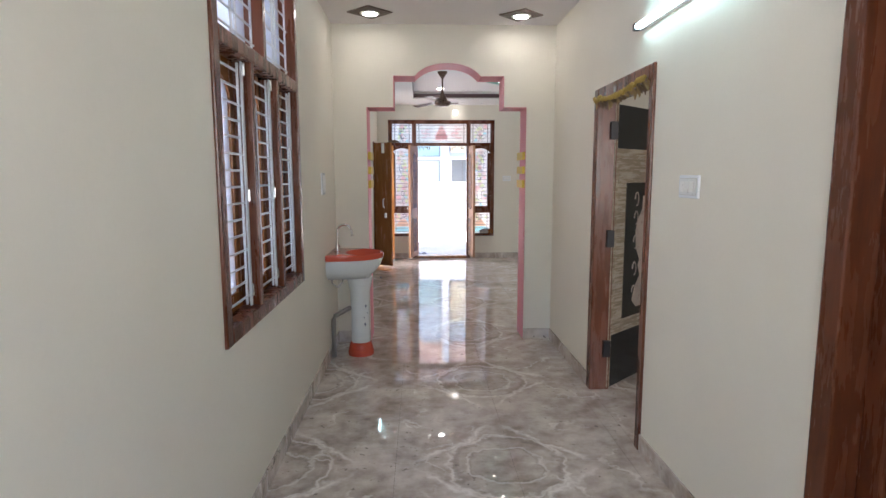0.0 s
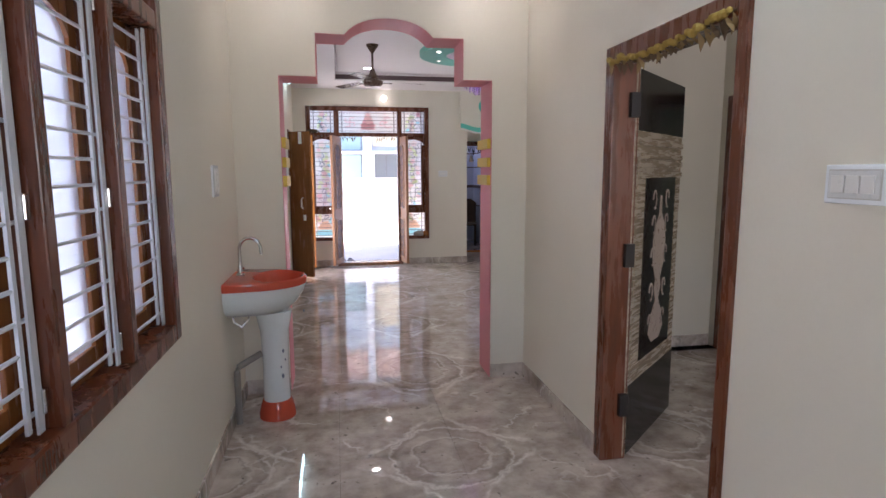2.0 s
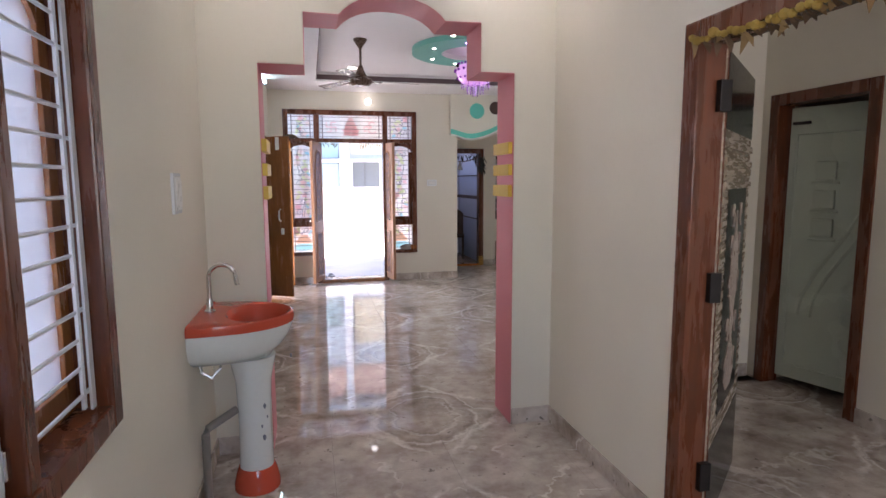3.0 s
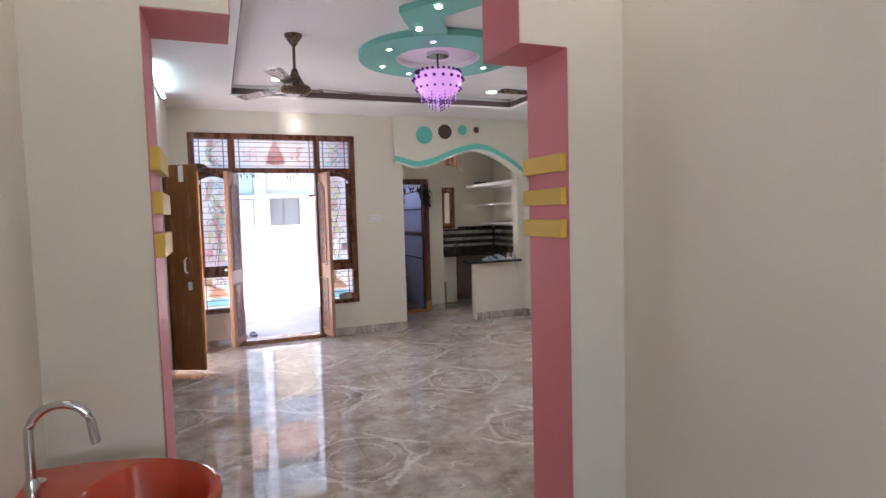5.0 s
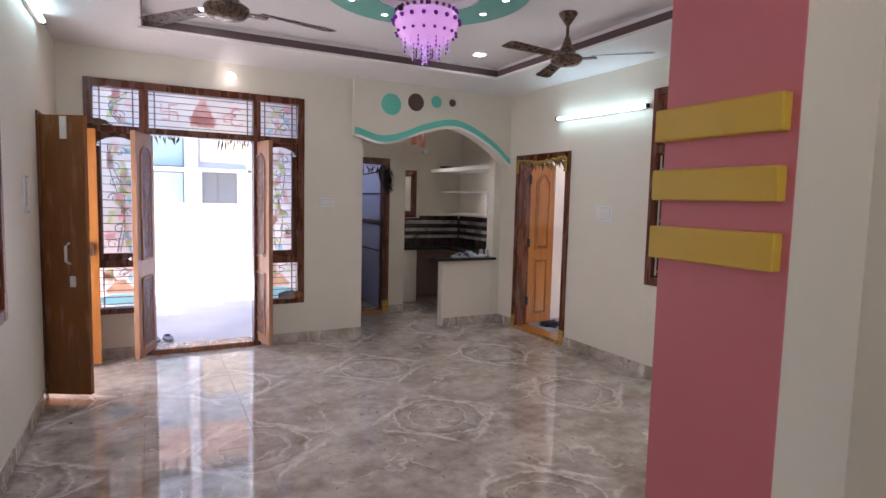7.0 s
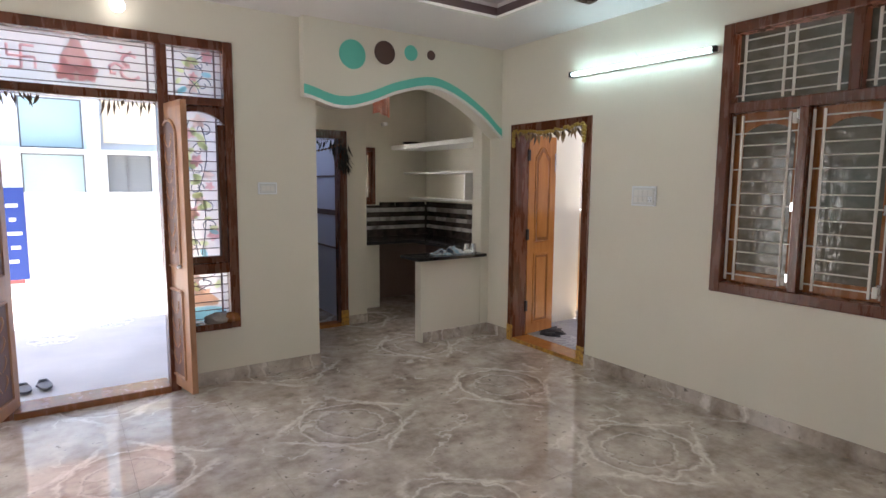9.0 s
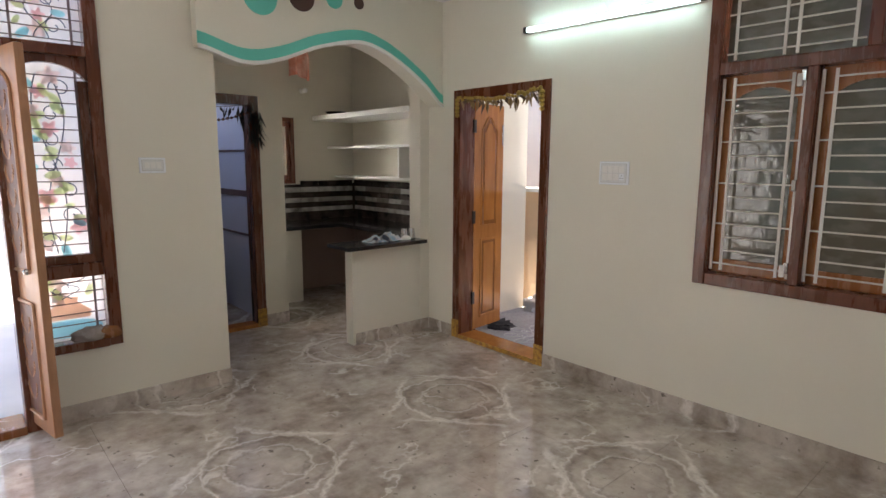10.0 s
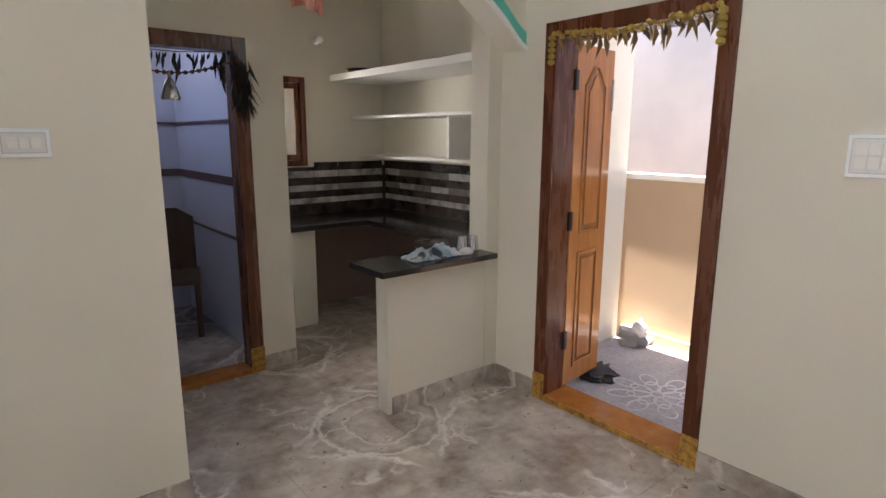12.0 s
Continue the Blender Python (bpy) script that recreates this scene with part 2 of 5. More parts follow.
def walled(axis, a, b, u0, u1, z0, z1, holes=()):
    """A wall slab between a and b on its axis, from u0 to u1, with holes (u0, u1, z0, z1) through it."""
    us = sorted({u0, u1, *[h[i] for h in holes for i in (0, 1)]})
    zs = sorted({z0, z1, *[h[i] for h in holes for i in (2, 3)]})
    bm = bmesh.new()

    def solid(i, k):
        if not (0 <= i < len(us) - 1 and 0 <= k < len(zs) - 1):
            return False
        u, z = (us[i] + us[i + 1]) / 2, (zs[k] + zs[k + 1]) / 2
        return not any(h[0] < u < h[1] and h[2] < z < h[3] for h in holes)

    def face(pts):
        bm.faces.new([bm.verts.new((p, u, z) if axis == "x" else (u, p, z)) for p, u, z in pts])

    for i in range(len(us) - 1):
        for k in range(len(zs) - 1):
            if not solid(i, k):
                continue
            A, B, C, D = us[i], us[i + 1], zs[k], zs[k + 1]
            for p in (a, b):
                face([(p, A, C), (p, B, C), (p, B, D), (p, A, D)])
            if not solid(i - 1, k):
                face([(a, A, C), (b, A, C), (b, A, D), (a, A, D)])
            if not solid(i + 1, k):
                face([(a, B, C), (b, B, C), (b, B, D), (a, B, D)])
            if not solid(i, k - 1):
                face([(a, A, C), (b, A, C), (b, B, C), (a, B, C)])
            if not solid(i, k + 1):
                face([(a, A, D), (b, A, D), (b, B, D), (a, B, D)])
    bmesh.ops.remove_doubles(bm, verts=bm.verts, dist=1e-5)
    return bm


# ---- the plan ----
XL, XR, YA, YB = -0.705, 1.31, 4.888, 5.18
HX, HY, ZC, ZT = 4.016, 10.30, 2.85, 2.96
DOOR = 2.13
W1 = (1.85, 3.352, 0.866, 2.70)
W2 = (6.53, 8.05, 0.85, 2.68)
W3 = (6.43, 7.957, 0.835, 2.59)
LD = (9.22, 10.12, 0.0, DOOR)
D0 = (0.32, 1.30, 0.0, DOOR)
D1 = (2.637, 3.651, 0.0, 2.14)
D2 = (2.0, 2.90, 0.0, 2.10)
D3 = (9.05, 10.058, 0.0, 2.12)
JL, JR = -0.405, 1.052   # jambs of the stepped arch

structure("wall_left", walled("x", XL - 0.23, XL, -1.6, 10.53, 0, 3.2, [W1, W2, LD]), WALL, "cream painted plaster wall with windows", "wall")
structure("wall_corridor_right", walled("x", XR, XR + 0.12, -1.6, YA, 0, 3.2, [D0, D1]), WALL, "cream painted plaster wall with door openings", "wall")
# Unseen hole, added for the fill lamp that brightens the corridor.
structure("wall_behind", walled("y", -1.72, -1.6, XL - 0.23, XR + 0.12, 0, 3.2, [(-0.35, 0.95, 1.05, 2.45)]), WALL, "cream painted plaster wall", "wall")
MAIN = [(-0.06, 1.02, 0.0, 2.578), (-0.505, 1.466, 0.424, 2.578)]
structure("wall_front", walled("y", HY, HY + 0.23, XL, 2.116, 0, 3.2, MAIN), WALL, "cream painted plaster front wall", "wall")
structure("wall_right", walled("x", HX, HX + 0.2, 5.4, 10.39, 0, 3.2, [W3, D3]), WALL, "cream painted plaster wall with door and window", "wall")
structure("wall_hall_back", walled("y", 5.30, 5.40, XR + 0.12, HX + 0.2, 0, 3.2), WALL, "cream painted plaster wall", "wall")
structure("wall_pier_side", box(XR, XR + 0.12, YB, 5.40, 0, 3.2), WALL, "cream painted plaster wall end", "wall")

# stepped arch wall between corridor and hall
ARCH = [(JL, 0.0), (JL, 2.17), (-0.163, 2.17), (-0.163, 2.445), (0.03, 2.445)]
for i in range(1, 16):
    s = i / 16
    bulge = math.sin(math.pi * s)
    ARCH.append((0.03 + 0.60 * s + 0.03 * math.sin(2 * math.pi * s) * -1, 2.445 + 0.115 * bulge ** 0.85))
ARCH += [(0.63, 2.445), (0.845, 2.445), (0.845, 2.17), (JR, 2.17), (JR, 0.0)]
bm = prism(bmesh.new(), [(XL, 0.0)] + ARCH[:1] + ARCH[1:-1] + ARCH[-1:] + [(XR + 0.12, 0.0), (XR + 0.12, 3.2), (XL, 3.2)], YA, YB)
structure("wall_arch", bm, WALL, "cream plaster wall with a stepped arched opening", "wall")
lining = bmesh.new()
for (xa, za), (xb, zb) in zip(ARCH, ARCH[1:]):
    dx, dz = xb - xa, zb - za
    L = math.hypot(dx, dz)
    nx, nz = dz / L * 0.004, -dx / L * 0.004
    q = [lining.verts.new((x + nx, y, z + nz)) for x, y, z in ((xa, YA - 0.003, za), (xb, YA - 0.003, zb), (xb, YB + 0.003, zb), (xa, YB + 0.003, za))]
    lining.faces.new(q)
bmesh.ops.remove_doubles(lining, verts=lining.verts, dist=0.009)
bmesh.ops.solidify(lining, geom=lining.faces[:], thickness=0.003)
structure("arch_lining", lining, PINK, "pink painted reveal of the stepped arch", "arch")

# kitchen and side rooms
KX, KY = 4.64, 12.60
structure("wall_front_return", box(1.95, 2.116, HY + 0.23, 11.44, 0, 3.2), WALL, "cream painted wall return", "wall")
structure("wall_inner_door", walled("y", 11.44, 11.56, 1.95, 3.13, 0, 3.2, [D2]), WALL, "cream painted wall with a doorway", "wall")
structure("wall_kitchen_left", box(3.01, 3.13, 11.56, KY, 0, 3.2), WALL, "cream painted kitchen wall", "wall")
KW = (3.28, 3.83, 1.27, 2.02)
structure("wall_kitchen_back", walled("y", KY, KY + 0.2, 3.01, KX + 0.2, 0, 3.2, [KW]), WALL, "cream painted kitchen wall with a small window", "wall")
structure("wall_kitchen_right", box(KX, KX + 0.2, 10.54, KY, 0, 3.2), WALL, "cream painted kitchen wall", "wall")
structure("wall_kitchen_pier", box(3.91, KX + 0.2, 10.39, 10.54, 0, 3.2), WALL, "cream painted wall beside the kitchen opening", "wall")
structure("wall_passage_end", box(KX + 0.203, 5.365, 10.393, 10.54, -0.2, 3.2), WALL, "pale plaster wall closing the side passage", "wall")
STOREWALL = painted("pale_blue_wall_tile", (0.50, 0.53, 0.66), 0.35, 0.05)
# The high hole is unseen, added so a fill lamp can brighten the store.
structure("wall_store_left", walled("x", 1.83, 1.95, 11.44, 13.4, 0, 3.2, [(12.0, 13.0, 2.2, 2.85)]), STOREWALL, "pale blue-grey tiled wall with an added unseen opening", "wall")
structure("wall_store_back", box(1.95, 3.01, 13.28, 13.4, 0, 3.2), STOREWALL, "pale blue-grey tiled wall", "wall")
structure("wall_store_right", box(2.95, 3.008, 11.56, 13.28, 0, 3.2), STOREWALL, "pale blue-grey tiled wall", "wall")
# bedroom seen through the corridor door
structure("wall_bedroom_far", walled("x", 3.18, 3.30, -1.6, 5.30, 0, 3.2, [(4.38, 5.22, 0, 2.15)]), WALL, "cream painted bedroom wall", "wall")
# Unseen hole, added for the bedroom's fill lamp.
structure("wall_bedroom_near", walled("y", -1.72, -1.6, XR + 0.12, 3.18, 0, 3.2, [(1.8, 2.8, 1.15, 2.35)]), WALL, "cream painted bedroom wall", "wall")
structure("wall_bath", box(4.2, 4.27, 3.6, 5.30, 0, 3.2), WALL, "cream wall", "wall")
structure("wall_bath_side", box(3.30, 4.2, 3.5, 3.6, 0, 3.2), WALL, "cream wall", "wall")
structure("wall_bath_front", box(3.30, 4.2, 5.2, 5.298, 0, 3.2), WALL, "cream wall", "wall")

# ceilings
structure("ceiling_corridor", box(XL - 0.23, XR + 0.12, -1.72, YA, 2.89, 3.0), CEIL, "white painted corridor ceiling", "ceiling")
structure("ceiling_bedroom", box(XR + 0.12, 4.27, -1.72, 5.4, 2.95, 3.05), CEIL, "white painted ceiling", "ceiling")
structure("ceiling_kitchen", box(1.83, KX + 0.2, HY + 0.2, 13.4, 2.95, 3.05), CEIL, "white painted kitchen ceiling", "ceiling")
TX0, TX1, TY0, TY1 = -0.03, 3.29, 6.05, 9.42
rim = bmesh.new()
for b in ((XL, TX0, YB, HY), (TX1, HX, 5.4, HY), (TX0, TX1, TY1, HY), (TX0, TX1, YB, TY0)):
    add_box(rim, *b, ZC, 3.0)
structure("ceiling_hall_rim", rim, CEIL, "white lowered ceiling border", "ceiling")
structure("ceiling_hall", box(XL - 0.2, HX + 0.2, YA + 0.1, HY + 0.2, ZT, 3.1), CEIL, "white recessed tray ceiling", "ceiling")
edge = bmesh.new()
for b in ((TX0, TX1, TY1 - 0.012, TY1 - 0.002), (TX0, TX1, TY0 + 0.002, TY0 + 0.012), (TX0 + 0.002, TX0 + 0.012, TY0, TY1), (TX1 - 0.012, TX1 - 0.002, TY0, TY1)):
    add_box(edge, *b, ZC + 0.012, ZC + 0.075)
structure("ceiling_trim", edge, TRAYEDGE, "purple-brown painted band round the tray ceiling", "ceiling trim")
lip = bmesh.new()
for b in ((TX0 - 0.02, TX1 + 0.02, TY1 - 0.03, TY1 + 0.02), (TX1 - 0.03, TX1 + 0.02, TY0, TY1 - 0.03)):
    add_box(lip, *b, ZC - 0.012, ZC + 0.008)
structure("ceiling_lip", lip, WHITEPAINT, "white moulding on the tray ceiling edge", "ceiling trim")

# floors
structure("floor_slab", box(XL - 0.23, HX + 0.2, -1.72, HY + 0.23, -0.2, -0.012), GROUT, "cement bed under the floor tiles", "floor")

structure("floor_slab_kitchen", box(1.83, KX + 0.2, HY + 0.23, 13.4, -0.2, -0.012), GROUT, "cement bed under the kitchen tiles", "floor")

# outside
g = Nodes("yard_concrete")
p = g.where()
GRD = g.done(g.ramp(g.noise(p, 1.2, 6), (0.3, (0.43, 0.42, 0.42)), (0.7, (0.58, 0.56, 0.55))), 0.85)
structure("ground", box(-60, 60, -60, 140, -0.35, -0.21), GRD, "pale dusty ground", "ground")
structure("yard_pavement", box(XL - 6, 12, HY + 0.23, 24.0, -0.2, -0.04), GRD, "pale concrete forecourt", "pavement")
g = Nodes("passage_granite")
p = g.where()
PASSAGE = g.done(g.ramp(g.m("ADD", g.m("MULTIPLY", g.noise(p, 3, 6), 0.5), g.m("MULTIPLY", g.noise(p, 40, 4), 0.5)), (0.34, (0.25, 0.25, 0.285)), (0.66, (0.43, 0.43, 0.465))), 0.75)
structure("side_passage_floor", box(HX + 0.2, 6.5, 4.0, 10.39, -0.2, -0.03), PASSAGE, "grey concrete passage floor", "pavement")
structure("side_yard_left", box(XL - 6, XL - 0.23, -3, HY + 0.23, -0.2, -0.06), GRD, "pale concrete side yard", "pavement")
# Unseen slab, added to keep direct sun out of the left windows.
structure("window_sunshade", box(XL - 0.75, XL - 0.23, -1.6, 10.4, 2.80, 2.88), WHITEPAINT, "unseen white slab added to keep sun off the side windows", "roof")
# Unseen slab, added so that sun reaches only a strip by the passage wall.
structure("passage_sunshade", box(HX + 0.2, 5.22, 2.0, 10.39, 2.92, 3.02), WHITEPAINT, "unseen white slab added to shade the passage", "roof")
# Added slab out of view; it shades the ground at the door.
structure("porch_roof", box(XL - 0.6, 4.9, HY + 0.23, HY + 0.85, 3.06, 3.2), WHITEPAINT, "unseen white slab added to shade the entrance", "roof")
# High unseen slab, added to cast the forecourt's shade.
structure("balcony_slab", box(XL - 0.6, 4.9, HY + 0.23, 13.25, 6.4, 6.55), WHITEPAINT, "unseen white slab added high up to shade the forecourt", "roof")
structure("roof_slab", box(XL - 0.23, KX + 0.2, -1.72, HY + 0.23, 3.2, 3.35), WHITEPAINT, "flat concrete roof slab", "roof")
# Unseen wall, added only to carry the slab that shades the forecourt.
structure("wall_upper_front", box(XL - 0.23, HX + 0.2, HY, HY + 0.228, 3.352, 6.4), WHITEPAINT, "unseen white wall added to carry the shading slab", "wall")
structure("yard_wall", box(-8, 10, 16.0, 16.2, -0.2, 1.38), WHITEPAINT, "white compound wall", "wall")
PEACH = painted("peach_wall_paint", (0.80, 0.60, 0.40), 0.6, 0.05)
structure("passage_wall", box(5.44, 5.56, 3.0, 14.0, -0.2, 1.22), PEACH, "peach painted compound wall", "wall")
structure("passage_wall_coping", box(5.42, 5.58, 3.0, 14.0, 1.22, 1.26), WHITEPAINT, "white coping on the compound wall", "wall")
structure("neighbour_side_wall", box(6.4, 6.6, 0.0, 24.0, -0.2, 9.0), painted("lilac_grey_wall", (0.42, 0.392, 0.385), 0.7, 0.16), "pale lilac-grey neighbouring wall", "wall")
structure("left_neighbour_wall", box(-3.2, -3.0, -3.0, 16.0, -0.2, 4.5), WHITEPAINT, "pale neighbouring wall", "wall")

# ---- windows and doors ----
RIGHT = lambda y, z=0.0: pose(HX, y, z, 0, 0, -90)
LEFT = lambda y, z=0.0: pose(XL, y, z, 0, 0, 90)


def grille(parent, x0, x1, z0, z1, rows, uprights, y, rows_short=0.0, r=0.0055, mat=GRILL):
    """White iron grille: each bar is its own part."""
    for i in range(rows):
        z = z0 + (z1 - z0) * (i + 0.5) / rows
        inset = rows_short if i % 3 else 0.0
        part("grille_bar", tube(bmesh.new(), [(x0 + inset, y, z), (x1 - inset, y, z)], r, 6), mat, parent)
    for x in uprights:
        part("grille_upright", box(x - 1.45 * r, x + 1.45 * r, y - 0.006, y + 0.002, z0, z1), mat, parent)


def shutter(parent, x0, x1, z0, z1, y, glass, wood_mat, arched=True):
    """A casement sash: stiles, rails, an arched head piece and a pane."""
    s = 0.055
    sash = bmesh.new()
    for a, b, c in ((x0, x0 + s, z1), (x1 - s, x1, z1), (x0 + s, x1 - s, z0 + 0.08)):
        add_box(sash, a, b, y, y + 0.03, z0, c, 0.004)
    parent = part("sash", sash, wood_mat, parent)
    if arched:
        n = 14
        outline = [(x0 + s, z1)] + [(x0 + s + (x1 - x0 - 2 * s) * i / n, z1 - 0.15 + 0.075 * math.sin(math.pi * i / n) ** 0.6) for i in range(n + 1)] + [(x1 - s, z1)]
        part("arched_head", prism(bmesh.new(), outline, y, y + 0.03), wood_mat, parent)
    else:
        part("top_rail", box(x0 + s, x1 - s, y, y + 0.03, z1 - 0.08, z1, 0.004), wood_mat, parent)
    pane = part("pane", box(x0 + s - 0.005, x1 - s + 0.005, y + 0.012, y + 0.018, z0 + 0.07, z1 - 0.03), glass, parent)
    pane.visible_shadow = False
    return pane


def house_window(name, m, w, z0, z1, label, glass, transom=None, sash=TEAKMID, rows=15):
    """Teak window: two fixed lights over three grilled casements. Origin at floor level, one end of the opening."""
    win = thing(name, m, label, "window", "", "structure")
    f, d0, d1 = 0.07, -0.014, 0.13
    bars = (0.0052, CREAMGRILL) if glass is RIPPLE else (0.0055, GRILL)
    tz = transom if transom else z0 + 0.69 * (z1 - z0)
    for nm, b in (("jamb", (0, f, z0, z1)), ("jamb", (w - f, w, z0, z1)), ("head", (f, w - f, z1 - f, z1)), ("sill", (f, w - f, z0, z0 + f)), ("transom", (f, w - f, tz - 0.033, tz + 0.033))):
        part(nm, box(b[0], b[1], d0, d1, b[2], b[3], 0.007), TEAK, win)
    bay = (w - 2 * f - 2 * 0.05) / 3
    for i in (1, 2):
        x = f + i * bay + (i - 1) * 0.05
        part("mullion", box(x, x + 0.05, d0 + 0.004, d1, z0 + f, tz - 0.033, 0.005), TEAK, win)
    part("mullion", box(w / 2 - 0.028, w / 2 + 0.028, d0 + 0.004, d1, tz + 0.033, z1 - f, 0.005), TEAK, win)
    for i in range(3):
        a = f + i * (bay + 0.05)
        b = a + bay
        shutter(win, a, b, z0 + f, tz - 0.033, 0.075, glass, sash)
        grille(win, a + 0.01, b - 0.01, z0 + f + 0.02, tz - 0.05, rows, (a + 0.014, a + 0.07, b - 0.07, b - 0.014), 0.035, 0.06, *bars)
        if glass is FROST_BLUE:
            part("grille_flat", box(b - 0.052, b - 0.026, 0.020, 0.026, z0 + f + 0.01, tz - 0.04), GRILL, win)
        if glass is RIPPLE:
            for z in (z0 + f + 0.03, tz - 0.125):
                part("corner_stay", box(b - 0.05, b - 0.022, 0.010, 0.03, z, z + 0.065, 0.006), CREAMGRILL, win)
        if i < 2:
            for z in (z0 + f + 0.05, (z0 + tz) / 2 - 0.05, tz - 0.1):
                part("latch", box(b - 0.03, b - 0.008, 0.012, 0.03, z, z + 0.06, 0.004), STEEL, win)
    for a, b in ((f, w / 2 - 0.028), (w / 2 + 0.028, w - f)):
        pane = part("pane", box(a - 0.004, b + 0.004, 0.08, 0.086, tz + 0.03, z1 - f + 0.004), glass, win)
        pane.visible_shadow = False
        grille(win, a + 0.015, b - 0.015, tz + 0.045, z1 - f - 0.012, 6, (a + 0.06, (a + b) / 2 - 0.03, (a + b) / 2 + 0.03, b - 0.06), 0.035, 0.05, *bars)
    return win


FROST_BLUE = Nodes("pale_obscured_glass").done((0.55, 0.61, 0.73), 0.45, Transmission_Weight=0.5, IOR=1.1)
gx = Nodes("rippled_glass")
wavy = gx.noise(gx.local(), 9, 2.5, 0.5, (1, 1, 1.6))
broad = gx.noise(gx.local(), 1.7, 2)
body = gx.mix(gx.span(broad, 0.42, 0.62), (0.10, 0.086, 0.064), (0.105, 0.118, 0.105))
gx.bump(gx.m("ADD", wavy, gx.m("MULTIPLY", gx.noise(gx.local(), 34, 2), 0.25)), 0.24, 0.02)
RIPPLE = gx.done(gx.mix(gx.span(wavy, 0.46, 0.62, 0.0, 0.4), body, (0.20, 0.20, 0.175)), 0.08, Transmission_Weight=0.12, IOR=1.45)
CREAMGRILL = painted("aged_cream_enamel", (0.68, 0.65, 0.59), 0.4, 0.15)
house_window("window_1", LEFT(W1[0]), W1[1] - W1[0], W1[2], W1[3], "dark teak window with white iron grille bars", FROST_BLUE, 2.10)
house_window("window_2", LEFT(W2[0]), W2[1] - W2[0], W2[2], W2[3], "dark teak hall window with white iron grille", FROST_BLUE, 2.17)
house_window("window_3", RIGHT(W3[1]), W3[1] - W3[0], W3[2], W3[3], "red-brown teak window with grille and rippled glass", RIPPLE, 2.05, SASHWOOD, 14)

DULLGLASS = Nodes("dusty_beige_glass").done((0.34, 0.31, 0.25), 0.5, Transmission_Weight=0.08, IOR=1.2)
kw = thing("window_4", pose(KW[0], KY, 0), "small dark teak kitchen window with grille", "window", "", "structure")
for b in ((0, 0.05, KW[2], KW[3]), (0.5, 0.55, KW[2], KW[3]), (0.05, 0.5, KW[3] - 0.05, KW[3]), (0.05, 0.5, KW[2], KW[2] + 0.05)):
    part("frame_bar", box(b[0], b[1], -0.02, 0.1, b[2], b[3], 0.005), TEAK, kw)
grille(kw, 0.05, 0.5, KW[2] + 0.05, KW[3] - 0.05, 9, (0.2, 0.35), 0.04)
LOUVRE = painted("cream_louvre", (0.62, 0.56, 0.45), 0.5)
for i in range(9):
    sl = part("louvre", box(-0.11, 0.11, -0.004, 0.004, -0.036, 0.036, 0.002), LOUVRE, kw)
    sl.matrix_basis = pose(0.165, 0.105, KW[2] + 0.09 + 0.071 * i, -28)
part("casement", walled("y", 0.0, 0.028, 0.318, 0.498, KW[2] + 0.052, KW[3] - 0.052, [(0.355, 0.46, KW[2] + 0.10, KW[3] - 0.10)]), TEAK, kw, "dark wooden casement")
part("casement_pane", box(0.352, 0.463, 0.012, 0.018, KW[2] + 0.09, KW[3] - 0.09), DULLGLASS, kw).visible_shadow = False
part("centre_bar", box(0.285, 0.315, 0.03, 0.09, KW[2] + 0.05, KW[3] - 0.05, 0.004), TEAK, kw)
part("pane", box(0.05, 0.5, 0.07, 0.075, KW[2] + 0.05, KW[3] - 0.05), DULLGLASS, kw).visible_shadow = False


def frame_of(door, w, h, sill=True, depth=0.14, face=0.085, mat=TEAK, out=-0.014, face_end=None):
    for a, b in ((0, face), (w - (face_end or face), w)):
        part("jamb", box(a, b, out, depth, 0, h, 0.007), mat, door)
    part("head", box(face, w - (face_end or face), out, depth, h - face, h, 0.007), mat, door)
    if sill:
        part("threshold", box(face, w - face, out, depth, -0.012, 0.035, 0.006), TEAKLIGHT, door, "turmeric-smeared wooden threshold")


def panel_leaf(parent, w, h, mat, panels, m, label="", relief=None):
    """A door leaf with raised and fielded panels. Local x from the hinge edge; parts of panels sit under the leaf."""
    leaf = part("leaf", box(0, w, 0, 0.036, 0.04, h, 0.004), mat, parent, label)
    leaf.matrix_basis = m
    for z0, z1 in panels:
        for y0, y1 in ((-0.008, 0.0), (0.036, 0.044)):
            fr = bmesh.new()
            e = 0.09
            # Flat plate; on light teak its darker wood paints the groove's shade.
            part("panel_groove", box(e + 0.02, w - e - 0.02, -0.0015 if y0 < 0 else 0.036, 0.0 if y0 < 0 else 0.0375, z0 + 0.02, z1 - 0.02), TEAKMID if mat is TEAKLIGHT else mat, leaf)
            for b in ((e, w - e, z0, z0 + 0.022), (e, w - e, z1 - 0.022, z1), (e, e + 0.022, z0 + 0.022, z1 - 0.022), (w - e - 0.022, w - e, z0 + 0.022, z1 - 0.022)):
                add_box(fr, b[0], b[1], y0, y1, b[2], b[3], 0.003)
            part("panel_moulding", fr, mat, leaf)
            part("raised_panel", box(e + 0.045, w - e - 0.045, y0 * 0.8, y1 * (0.8 if y0 < 0 else 1) - 0.002, z0 + 0.045, z1 - 0.045, 0.004), relief or mat, leaf)
    return leaf


# corridor door with a black and cream printed laminate face
door = thing("door_1", pose(XR, D1[1], 0, 0, 0, -90), "teak door frame with an open printed laminate door", "door", "", "structure")
frame_of(door, D1[1] - D1[0], D1[3], False, 0.13, face_end=0.06)
LAM_CREAM = wood("cream_laminate_print", (0.19, 0.15, 0.11), (0.44, 0.37, 0.28), 0.25, 1.4, (0.8, 8, 8))
